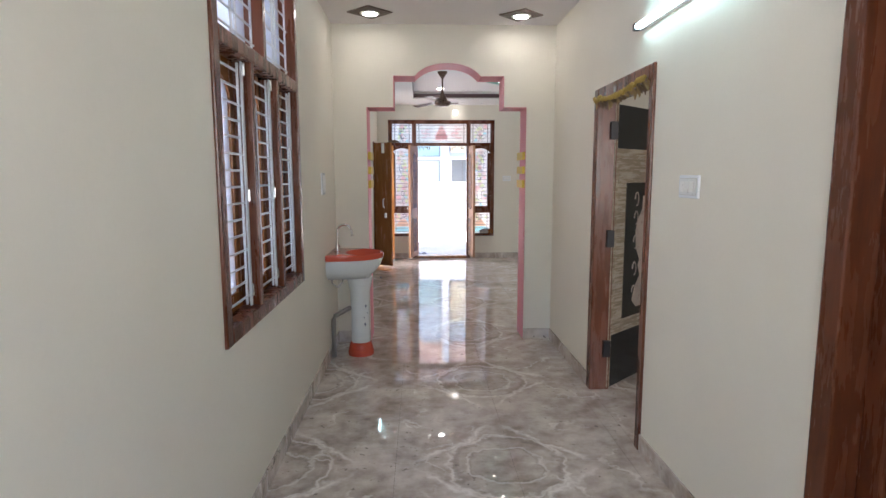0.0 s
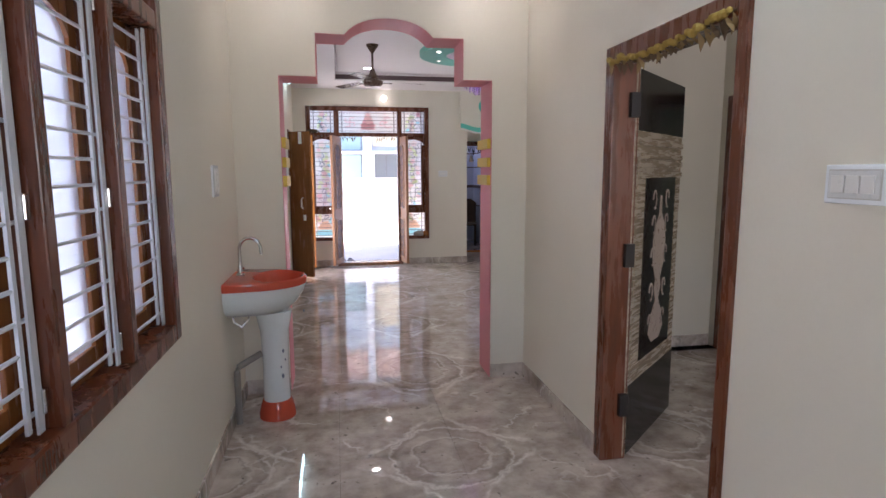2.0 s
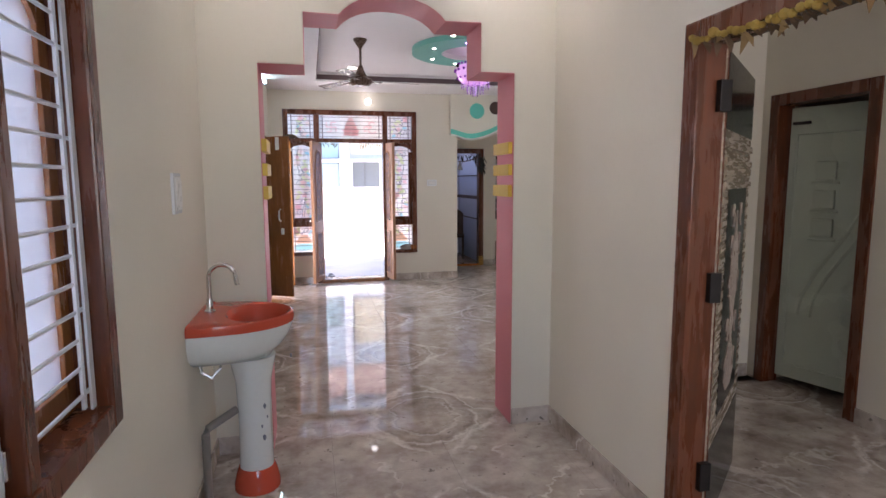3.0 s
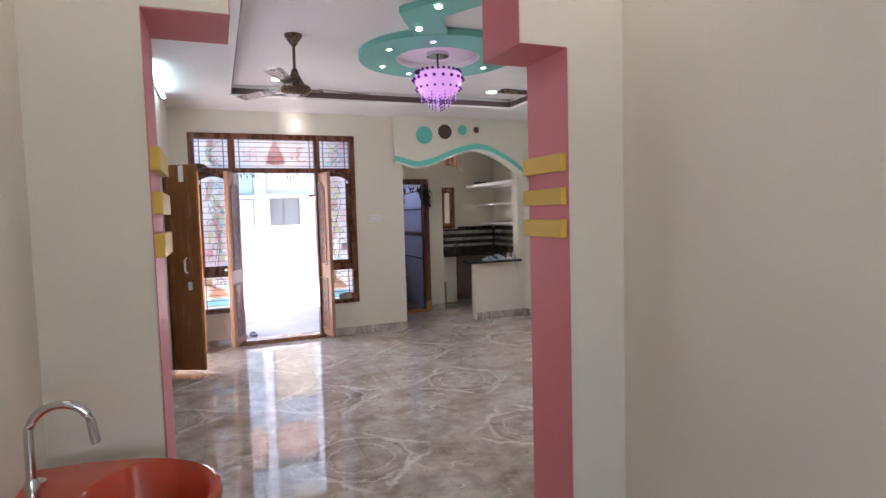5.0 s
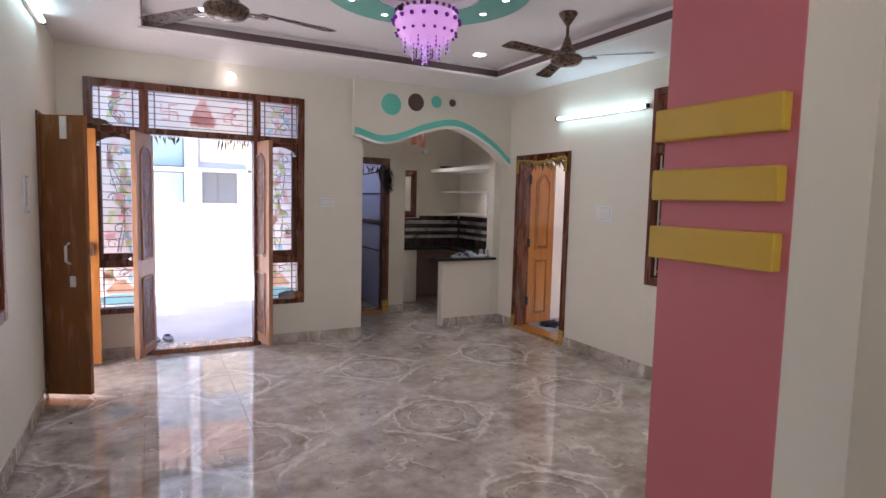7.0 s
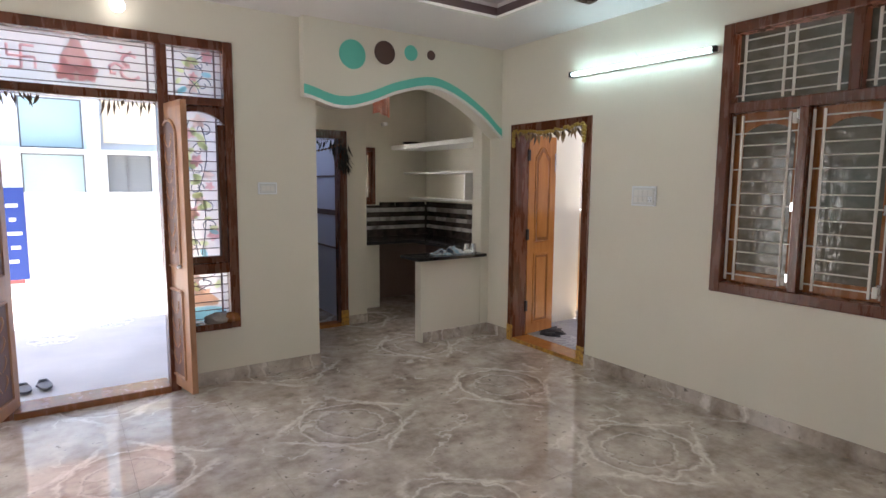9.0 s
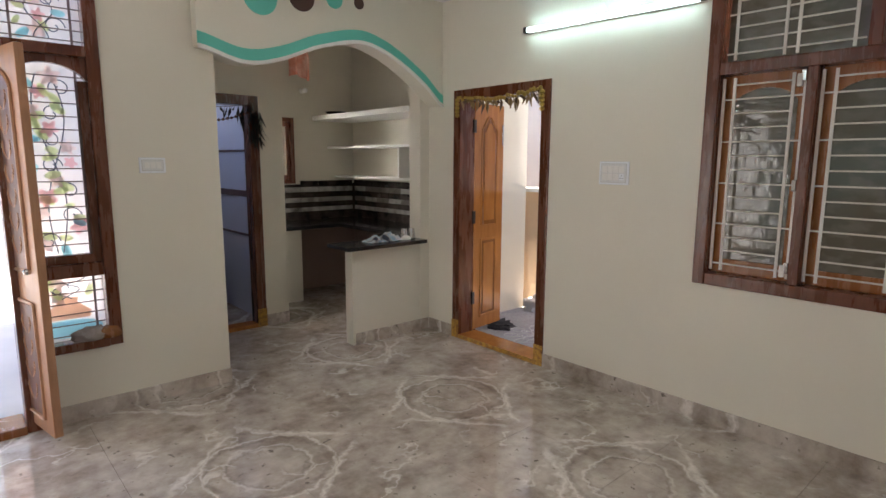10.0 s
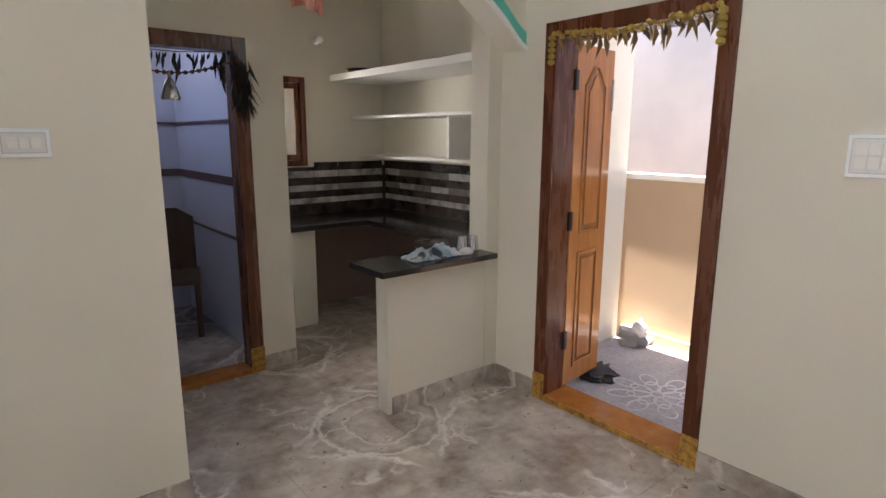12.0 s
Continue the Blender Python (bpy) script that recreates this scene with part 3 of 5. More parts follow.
LAM_BLACK = plain("black_laminate", (0.012, 0.013, 0.014), 0.13)
LAM_PRINT = plain("bronze_print", (0.40, 0.33, 0.28), 0.3)
lw = D1[1] - D1[0] - 0.18
leaf = part("leaf", box(0, lw, 0, 0.035, 0.012, 2.04, 0.003), LAM_CREAM, door, "cream and black printed laminate leaf standing open")
leaf.matrix_basis = pose(0.09, 0.115, 0, 0, 0, 132)
for z0, z1, nm in ((0.014, 0.40, "lower_black_band"), (1.74, 2.038, "upper_black_band")):
    part(nm, box(0.035, lw - 0.001, -0.003, 0.0, z0, z1), LAM_BLACK, leaf)
part("centre_panel", box(0.18, lw - 0.12, -0.005, 0.0, 0.50, 1.50), LAM_BLACK, leaf)
for i in range(24):
    z = 0.44 + 1.2 * i / 24
    for xa, xb in ((0.05, 0.165), (lw - 0.105, lw - 0.02)):
        part("laminate_slat", box(xa, xb, -0.006, 0.0, z, z + 0.03, 0.002), LAM_CREAM, leaf)
for z in (1.50, 1.56, 1.60, 1.67):
    part("cornice_band", box(0.05, lw - 0.01, -0.012, 0.0, z, z + 0.03, 0.003), LAM_CREAM, leaf)
vase = bmesh.new()
prof = ((0.012, 1.40), (0.018, 1.30), (0.055, 1.24), (0.085, 1.15), (0.075, 1.02), (0.03, 0.92), (0.045, 0.88), (0.02, 0.80), (0.07, 0.72), (0.10, 0.62), (0.05, 0.56))
cxp = (0.18 + lw - 0.12) / 2
prism(vase, [(cxp - 1.35 * r, z) for r, z in prof] + [(cxp + 1.35 * r, z) for r, z in reversed(prof)], -0.008, -0.005)
for s_ in (-1, 1):
    for z in (0.68, 0.86, 1.06, 1.24, 1.38):
        part("printed_scroll", tube(bmesh.new(), [(cxp + s_ * (0.115 + 0.028 * math.cos(q * 0.6)), -0.006, z + 0.05 * math.sin(q * 0.6)) for q in range(9)], 0.006, 5), LAM_PRINT, leaf)
part("printed_ornament", vase, LAM_PRINT, leaf, "bronze printed ornament on the black panel")
for z in (0.25, 1.05, 1.80):
    part("hinge", box(0.083, 0.112, 0.075, 0.125, z, z + 0.12, 0.003), BLACKIRON, door)

# second corridor door, mostly behind the walker
door = thing("door_2", pose(XR, D0[1], 0, 0, 0, -90), "dark teak door frame with a closed wooden door", "door", "", "structure")
frame_of(door, D0[1] - D0[0], D0[3], False, 0.13)
panel_leaf(door, D0[1] - D0[0] - 0.17, 2.04, TEAK, ((0.2, 0.95), (1.1, 1.9)), pose(0.085, 0.085, 0))

# bath door inside the bedroom
door = thing("door_3", pose(3.18, 5.22, 0, 0, 0, -90), "pale green moulded bath door in a teak frame", "door", "", "structure")
frame_of(door, 0.84, 2.15, False, 0.13, 0.08)
PALEGREEN = painted("pale_green_door", (0.63, 0.72, 0.63), 0.28, 0.05)
bl = part("leaf", box(0.0, 0.70, 0.0, 0.03, 0.06, 2.05, 0.003), PALEGREEN, door, "pale green moulded leaf standing ajar")
bl.matrix_basis = pose(0.085, 0.10, 0, 0, 0, 17)
part("moulded_border", tube(bmesh.new(), [(0.05, 0.0, 0.16), (0.05, 0.0, 1.86), (0.65, 0.0, 1.86), (0.65, 0.0, 0.16), (0.05, 0.0, 0.16)], 0.011, 6), PALEGREEN, bl)
for z in (1.60, 1.40, 1.20):
    part("moulded_square", box(0.19, 0.33, -0.016, 0.002, z - 0.065, z + 0.065, 0.012), PALEGREEN, bl)
    part("square_lip", tube(bmesh.new(), [(0.17, 0.0, z - 0.085), (0.35, 0.0, z - 0.085)], 0.012, 6), PALEGREEN, bl)
for k in (0.0, 0.085):
    part("moulded_wave", tube(bmesh.new(), [(0.13 + k + 0.40 * q * q * (3 - 2 * q), 0.0, 0.55 + 0.95 * q) for q in [i / 16 for i in range(17)]], 0.015, 6), PALEGREEN, bl)
for z in (0.78, 0.58, 0.40):
    part("moulded_ring", tube(bmesh.new(), [(0.47 + 0.05 * math.cos(a * math.pi / 8), 0.0, z + 0.055 * math.sin(a * math.pi / 8)) for a in range(17)], 0.013, 6), PALEGREEN, bl)
part("door_handle", tube(bmesh.new(), [(0.64, 0.0, 0.98), (0.64, -0.045, 0.98), (0.54, -0.045, 0.98)], 0.009, 8), STEEL, bl, "steel lever handle")
part("top_bolt", box(0.02, 0.14, -0.02, 0.0, 1.93, 1.95, 0.003), BLACKIRON, bl)

# side door to the passage, varnished leaf opened outward
door = thing("door_4", pose(HX, D3[1], 0, 0, 0, -90), "teak framed side door standing open to the passage", "door", "", "structure")
frame_of(door, D3[1] - D3[0], D3[3], True, 0.2, 0.08)
lf = panel_leaf(door, 0.42, 2.03, TEAKLIGHT, ((0.14, 0.86),), pose(0.085, 0.16, 0, 0, 0, 97), "glossy varnished teak leaf")


def arched_outline(x0, x1, z0, z1, rise, n=14):
    """A panel outline whose head swells into a shouldered arch."""
    return [(x0, z0)] + [(x0 + (x1 - x0) * i / n, z1 - rise + rise * math.sin(math.pi * i / n) ** 1.6) for i in range(n + 1)] + [(x1, z0)]


for y, d in ((0.0, -1), (0.036, 1)):
    rim_path = arched_outline(0.10, 0.32, 0.98, 1.92, 0.10)
    # Same wood in a darker tone, painting the shade of the panel groove.
    part("panel_groove", prism(bmesh.new(), arched_outline(0.10, 0.32, 0.98, 1.92, 0.10), *sorted((y, y + d * 0.002))), TEAKMID, lf)
    part("panel_moulding", tube(bmesh.new(), [(px, y, pz) for px, pz in rim_path + rim_path[:1]], 0.010, 6), TEAKLIGHT, lf, "", True)
    part("raised_panel", prism(bmesh.new(), arched_outline(0.135, 0.285, 1.02, 1.87, 0.09), *sorted((y, y + d * 0.007))), TEAKLIGHT, lf)
for z in (0.28, 1.0, 1.78):
    part("hinge", box(-0.02, 0.012, -0.01, 0.04, z, z + 0.11, 0.003), BLACKIRON, lf)
part("tower_bolt", tube(bmesh.new(), [(0.39, -0.012, 1.68), (0.39, -0.012, 1.86)], 0.007, 6), STEEL, lf)
for a in (0.0, D3[1] - D3[0] - 0.08):
    part("turmeric_mark", box(a - 0.002, a + 0.082, -0.017, -0.013, 0.0, 0.16), TURMERIC, door, "yellow turmeric paste on the jamb foot")
part("turmeric_strip", box(0.08, D3[1] - D3[0] - 0.08, -0.017, -0.013, 0.0, 0.034), TURMERIC, door)

# doorway to the store beside the kitchen
door = thing("door_5", pose(D2[0], 11.44, 0), "teak framed doorway to a dim bluish store room", "door", "", "structure")
frame_of(door, D2[1] - D2[0], D2[3], True, 0.13, 0.085)
part("turmeric_mark", box(D2[1] - D2[0] - 0.087, D2[1] - D2[0] + 0.002, -0.017, -0.013, 0.0, 0.17), TURMERIC, door)

# double side door on the left, both leaves standing into the hall
door = thing("door_6", LEFT(LD[0]), "double teak side door with both leaves open", "door", "", "structure")
LDW = LD[1] - LD[0]
frame_of(door, LDW, LD[3], False, 0.15, 0.07)
lf = part("leaf", box(0, 0.43, 0, 0.04, 0.05, 2.10, 0.004), TEAKMID, door, "brown flush teak leaf with white handle")
lf.matrix_basis = pose(0.07, 0.08, 0, 0, 0, -118)
part("handle", tube(bmesh.new(), [(0.30, 0.0, 1.03), (0.30, -0.04, 1.05), (0.30, -0.04, 1.16), (0.30, 0.0, 1.18)], 0.010, 8), PLASTIC, lf, "white bow handle")
part("latch", box(0.31, 0.345, -0.022, 0.0, 0.86, 0.94, 0.004), PLASTIC, lf)
part("top_bolt_plate", box(0.26, 0.31, -0.008, 0.0, 1.93, 2.09, 0.002), PLASTIC, lf)
# Paler teak than the near leaf: the light on this one is coloured in.
lf2 = part("leaf", box(0, 0.39, 0, 0.04, 0.03, 2.10, 0.004), TEAKLIGHT, door, "teak leaf edge in a lighter tone for the light on it")
lf2.matrix_basis = pose(LDW - 0.11, 0.08, 0, 0, 0, -88)
part("lock", box(0.31, 0.35, -0.03, 0.0, 1.0, 1.12, 0.005), STEEL, lf2)

# ---- main entrance with painted glass side lights ----
W, H = 1.971, 2.578
main = thing("door_7", pose(-0.505, HY, 0), "dark teak entrance with painted glass lights and open carved doors", "door", "", "structure")
F = 0.07
P1, P2 = 0.437, 1.455     # outer faces of the door posts
for nm, b in (("post", (0, F, 0.424, H)), ("post", (W - F, W, 0.424, H)), ("door_post", (P1, P1 + 0.08, 0, H - F)), ("door_post", (P2, P2 + 0.07, 0, H - F)), ("head", (F, W - F, H - F, H))):
    part(nm, box(b[0], b[1], -0.02, 0.14, b[2], b[3], 0.007), TEAK, main)
for a, b in ((F, P1), (P1 + 0.08, P2), (P2 + 0.07, W - F)):
    part("transom", box(a, b, -0.02, 0.14, 2.105, 2.165, 0.006), TEAK, main)
for a, b in ((F, P1), (P2 + 0.07, W - F)):
    part("sill", box(a, b, -0.03, 0.14, 0.424, 0.475, 0.006), TEAK, main)
    part("lower_rail", box(a, b, -0.015, 0.12, 0.86, 0.94, 0.006), TEAK, main)
part("threshold", box(P1 + 0.08, P2, -0.03, 0.2, -0.012, 0.05, 0.008), TEAKMID, main, "worn wooden threshold")

PAINTED = Nodes("white_painted_glass").done((0.86, 0.82, 0.80), 0.6, Transmission_Weight=0.72, IOR=1.1)


def stain(name, c):
    return Nodes(name).done(c, 0.5, Transmission_Weight=0.75, IOR=1.1)


S_ROSE = stain("rose_glass_paint", (0.96, 0.66, 0.64))
S_RED, S_PINK, S_GREEN, S_BLUE, S_BROWN, S_LINE = stain("red_glass_paint", (0.95, 0.58, 0.60)), stain("pink_glass_paint", (0.97, 0.78, 0.74)), stain("green_glass_paint", (0.82, 0.90, 0.52)), stain("cyan_glass_paint", (0.38, 0.78, 0.86)), stain("terracotta_glass_paint", (0.80, 0.52, 0.36)), plain("dark_outliner", (0.17, 0.20, 0.26), 0.5)


def blob(bm, x, z, rx, rz, y, lobes=0, turn=0.0, n=18):
    pts = []
    for i in range(n):
        a = 2 * math.pi * i / n
        k = 1.0 + (0.28 * math.cos(lobes * a) if lobes else 0.0)
        u, v = rx * k * math.cos(a), rz * k * math.sin(a)
        pts.append((x + u * math.cos(turn) - v * math.sin(turn), z + u * math.sin(turn) + v * math.cos(turn)))
    prism(bm, pts, y - 0.0025, y - 0.0005)


def stroke(bm, pts, y, r=0.004):
    tube(bm, [(x, y - 0.002, z) for x, z in pts], r, 5)


def flowers(parent, x0, x1, z0, z1, y, rng, count):
    """A painted climbing plant: curling stems, leaves and blossoms."""
    w, h = x1 - x0, z1 - z0
    for k in range(2):
        ph = rng.uniform(0, 6)
        part("painted_stem", tube(bmesh.new(), [(x0 + w * (0.5 + 0.3 * math.sin(ph + 5.5 * s / 20) * (0.4 + 0.6 * s / 20)), y - 0.002, z0 + h * s / 20) for s in range(21)], 0.0034, 5), S_LINE, parent)
    for k in range(int(h / 0.15) + 1):
        ca, cb, d = x0 + w * rng.uniform(0.25, 0.75), z0 + h * (k + 0.5) / (int(h / 0.15) + 1), rng.choice((-1, 1))
        part("painted_curl", tube(bmesh.new(), [(ca + d * 0.055 * (1 - t / 22) * math.cos(t * 0.42), y - 0.002, cb + 0.055 * (1 - t / 22) * math.sin(t * 0.42)) for t in range(18)], 0.0034, 5), S_LINE, parent)
    for i in range(count):
        y -= 0.0004
        a, b = x0 + w * rng.uniform(0.12, 0.88), z0 + h * (i + rng.uniform(0.1, 0.9)) / count
        bm = bmesh.new()
        if i % 3 == 1:
            k5 = rng.uniform(0.9, 1.5)
            blob(bm, a, b, 0.034 * k5, 0.030 * k5, y, 5, rng.uniform(0, 3), 30)
            part("painted_blossom", bm, S_PINK if i % 2 else S_RED, parent)
        else:
            k5 = rng.uniform(1.1, 1.9)
            blob(bm, a, b, 0.024 * k5, 0.013 * k5, y, 0, rng.uniform(-1.2, 1.2))
            part("painted_leaf", bm, S_GREEN if i % 5 else S_BLUE, parent)


rng = random.Random(5)
panes = []
for a, b, z0, z1, kind in ((F, P1, 0.475, 0.86, "pot"), (P2 + 0.07, W - F, 0.475, 0.86, "pot"), (F, P1, 0.94, 2.105, "vine"), (P2 + 0.07, W - F, 0.94, 2.105, "vine"), (F, P1, 2.165, H - F, "sprig"), (P2 + 0.07, W - F, 2.165, H - F, "sprig"), (P1 + 0.08, P2, 2.165, H - F, "deity")):
    pane = part("pane", box(a, b, 0.07, 0.076, z0, z1), PAINTED, main, "white painted glass pane")
    pane.visible_shadow = False
    rows = {"vine": 16, "pot": 6}.get(kind, 6)
    for i in range(rows):
        z = z0 + (z1 - z0) * (i + 0.5) / rows
        part("grille_bar", tube(bmesh.new(), [(a, 0.045, z), (b, 0.045, z)], 0.0036, 6), plain("dull_iron", (0.22, 0.17, 0.16), 0.5, 0.2) if "dull_iron" not in MATS else MATS["dull_iron"], main)
    for x in (a + 0.05, b - 0.05):
        part("grille_upright", box(x - 0.006, x + 0.006, 0.036, 0.044, z0, z1), MATS["dull_iron"], main)
    y = 0.07
    if kind == "vine":
        n = 14
        part("arched_head", prism(bmesh.new(), [(a, z1)] + [(a + (b - a) * i / n, z1 - 0.13 + 0.09 * math.sin(math.pi * i / n) ** 0.6) for i in range(n + 1)] + [(b, z1)], 0.015, 0.06), TEAK, main)
        part("sash_stile", box(a, a + 0.045, 0.015, 0.066, z0, z1 - 0.13), TEAK, main)
        part("sash_stile", box(b - 0.045, b, 0.015, 0.066, z0, z1 - 0.13), TEAK, main)
        part("sash_rail", box(a + 0.045, b - 0.045, 0.015, 0.066, z0, z0 + 0.05), TEAK, main)
        flowers(main, a + 0.05, b - 0.05, z0 + 0.06, z1 - 0.1, y, rng, 32)
    elif kind == "pot":
        cx = (a + b) / 2
        bm = bmesh.new()
        prism(bm, [(cx - 0.11, z0 + 0.13), (cx - 0.12, z0 + 0.17), (cx - 0.05, z0 + 0.23), (cx - 0.06, z0 + 0.26), (cx + 0.06, z0 + 0.26), (cx + 0.05, z0 + 0.23), (cx + 0.12, z0 + 0.17), (cx + 0.11, z0 + 0.13)], y - 0.0025, y - 0.0005)
        part("painted_pot", bm, S_BROWN, main)
        bm = bmesh.new()
        blob(bm, cx, z0 + 0.07, (b - a) * 0.46, 0.055, y, 0)
        part("painted_water", bm, S_BLUE, main)
        flowers(main, a + 0.02, b - 0.02, z0 + 0.25, z1 - 0.01, y, rng, 9)
    elif kind == "sprig":
        flowers(main, a + 0.04, b - 0.04, z0 + 0.03, z1 - 0.03, y, rng, 11)
    else:
        cx, cz = (a + b) / 2, (z0 + z1) / 2
        bm = bmesh.new()
        blob(bm, cx, cz - 0.085, 0.12, 0.042, y - 0.002, 0, 0.0, 30)
        part("painted_lotus", bm, S_PINK, main)
        bm = bmesh.new()
        prism(bm, [(cx - 0.10, cz - 0.05), (cx - 0.085, cz + 0.03), (cx - 0.05, cz + 0.08), (cx - 0.02, cz + 0.15), (cx + 0.02, cz + 0.15), (cx + 0.05, cz + 0.08), (cx + 0.085, cz + 0.03), (cx + 0.10, cz - 0.05)], y - 0.0025, y - 0.0005)
        part("painted_shape", bm, S_ROSE, main, "plain pink painted shape")
        for dx in (-0.06, 0.06):
            bm = bmesh.new()
            blob(bm, cx + dx, cz - 0.06, 0.058, 0.062, y - 0.003, 5, 0.3, 30)
            part("painted_blossom", bm, S_RED, main)
        sx = cx - 0.29
        bm = bmesh.new()
        q = 0.07
        for seg in (((sx - q, cz), (sx + q, cz)), ((sx, cz - q), (sx, cz + q)), ((sx, cz + q), (sx + q, cz + q)), ((sx + q, cz), (sx + q, cz - q)), ((sx, cz - q), (sx - q, cz - q)), ((sx - q, cz), (sx - q, cz + q))):
            stroke(bm, seg, y, 0.009)
        part("painted_auspicious_sign", bm, S_RED, main)
        ox = cx + 0.27
        bm = bmesh.new()
        stroke(bm, [(ox + 0.05 - 0.05 * math.cos(t), cz + 0.045 + 0.038 * math.sin(t)) for t in [2.4 - 0.35 * i for i in range(12)]], y, 0.012)
        stroke(bm, [(ox + 0.05 - 0.058 * math.cos(t), cz - 0.04 + 0.045 * math.sin(t)) for t in [1.5 - 0.38 * i for i in range(12)]], y, 0.012)
        stroke(bm, [(ox, cz), (ox - 0.04, cz + 0.02), (ox - 0.075, cz - 0.005), (ox - 0.07, cz - 0.05), (ox - 0.04, cz - 0.05)], y, 0.012)
        stroke(bm, [(ox + 0.01 - 0.05 * math.cos(t), cz + 0.115 + 0.03 * math.sin(t)) for t in [3.4 + 0.3 * i for i in range(9)]], y, 0.007)
        blob(bm, ox, cz + 0.13, 0.011, 0.011, y)
        part("painted_om_sign", bm, S_RED, main)


def carved_leaf(m):
    w = 0.46
    lf = part("leaf", box(0, w, 0, 0.042, 0.055, 2.10, 0.004), CARVED, main, "carved teak door leaf standing open")
    lf.matrix_basis = m
    for z0, z1 in ((0.14, 0.78), (0.95, 1.98)):
        for y in (-0.004, 0.046):
            n = 20
            top = lambda u: z1 - 0.09 + 0.09 * math.sin(math.pi * u) ** 0.7 if z0 > 0.5 else z1
            ring = bmesh.new()
            path = [(0.10, y, z0)] + [(0.10 + (w - 0.2) * i / n, y, top(i / n)) for i in range(n + 1)] + [(w - 0.10, y, z0), (0.10, y, z0)]
            tube(ring, path, 0.011, 6)
            part("panel_moulding", ring, CARVED, lf)
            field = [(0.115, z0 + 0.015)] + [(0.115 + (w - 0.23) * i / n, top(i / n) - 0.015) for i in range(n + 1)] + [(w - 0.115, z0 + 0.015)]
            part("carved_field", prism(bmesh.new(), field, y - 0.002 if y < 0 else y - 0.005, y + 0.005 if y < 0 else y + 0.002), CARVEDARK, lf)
            for k in range(7 if z0 > 0.5 else 4):
                zc = z0 + 0.09 + k * 0.125
                bm = bmesh.new()
                for s in (-1, 1):
                    tube(bm, [(w / 2 + s * (0.012 + 0.05 * math.sin(a * 0.28)), y, zc + 0.012 * a) for a in range(9)], [0.004 + 0.005 * math.sin(a * 0.35) for a in range(9)], 6)
                part("carved_leaf_spray", bm, CARVED, lf)
    part("lock_knob", lathe(bmesh.new(), ((0.0, 0), (0.016, 0.005), (0.02, 0.02), (0.012, 0.03), (0.0, 0.034)), 10, (w - 0.05, -0.03, 0.95)), STEEL, lf)
    return lf


carved_leaf(pose(P1 + 0.075, 0.10, 0, 0, 0, -108))
carved_leaf(pose(P2 + 0.005, 0.13, 0, 0, 0, -79))

# ---- light fittings ----
TUBE_GLOW = glow("tube_light", (0.60, 0.93, 1.0), TUBE)
SPOT_GLOW = glow("spot_lens", (1.0, 0.96, 0.88), SPOT)
BULB_GLOW = glow("bulb_glass", (1.0, 0.95, 0.9), 1.1)


def tube_light(m, length, label):
    t = thing("tube_light", m, label, "tube light", "wall tube lights")
    part("batten", box(0, length, -0.028, 0.0, -0.018, 0.018, 0.003), PLASTIC, t)
    for x in (0.0, length - 0.03):
        part("end_cap", box(x, x + 0.03, -0.06, -0.028, -0.02, 0.02, 0.004), BLACKIRON, t)
    part("tube", tube(bmesh.new(), [(0.03, -0.045, 0), (length - 0.03, -0.045, 0)], 0.014, 10), TUBE_GLOW, t, "lit white tube", True)
    part("starter_wire", tube(bmesh.new(), [(length * 0.5, -0.01, 0.02), (length * 0.5, -0.006, 0.05), (length * 0.48, -0.004, 0.09)], 0.004, 6), PLASTIC, t)
    return t


tube_light(pose(HX, 9.28, 2.47, 0, 1.2, -90), 1.3, "lit white tube light on the cream wall above the side door")
tube_light(pose(XL, 8.17, 2.79, 0, 0, 90), 1.25, "lit white tube light on the wall near the ceiling")
tube_light(pose(XR, 2.85, 2.36, 0, 0, -90), 1.2, "lit white tube light above the corridor wall switch")


def diamond_light(x, y):
    d = thing("ceiling_light", pose(x, y, 2.89), "diamond-shaped recessed ceiling light with dark rim", "ceiling light", "corridor ceiling lights")
    rim = bmesh.new()
    lathe(rim, ((0.085, -0.006), (0.10, -0.014), (0.185, -0.008), (0.19, 0.0)), 4)
    part("rim", rim, BROWNPAINT, d)
    part("collar", lathe(bmesh.new(), ((0.0, -0.018), (0.08, -0.018), (0.088, -0.006)), 20), WHITEPAINT, d, "", True)
    part("lens", lathe(bmesh.new(), ((0.0, -0.024), (0.055, -0.022), (0.062, -0.017)), 20), SPOT_GLOW, d, "glowing lens", True)


diamond_light(-0.33, 4.52)
diamond_light(0.93, 4.56)


VIOLET_GLOW = glow("violet_spot_lens", (0.30, 0.16, 1.0), 6.0)


def downlight(x, y, z, r=0.05, nm="downlight", label="small round lit ceiling spot", lens=SPOT_GLOW):
    d = thing(nm, pose(x, y, z), label, "ceiling light", "hall ceiling spots")
    part("ring", lathe(bmesh.new(), ((r * 0.95, -0.004), (r * 1.1, -0.009), (r * 1.3, -0.003), (r * 1.3, 0.0)), 16), WHITEPAINT, d, "", True)
    part("lens", lathe(bmesh.new(), ((0.0, -0.006), (r * 0.9, -0.0045), (r * 0.95, 0.0)), 16), lens, d, "glowing lens", True)


downlight(2.84, 9.05, ZT, 0.06)
downlight(0.42, 9.05, ZT, 0.06)

b = thing("wall_bulb", pose(0.73, HY, 2.70), "glowing round bulb in a white holder above the entrance", "bulb")
part("holder", lathe(bmesh.new(), ((0.0, 0.0), (0.03, 0.0), (0.03, 0.012), (0.02, 0.04), (0.0, 0.04)), 14), PLASTIC, b).matrix_basis = pose(0, 0, 0, 90)
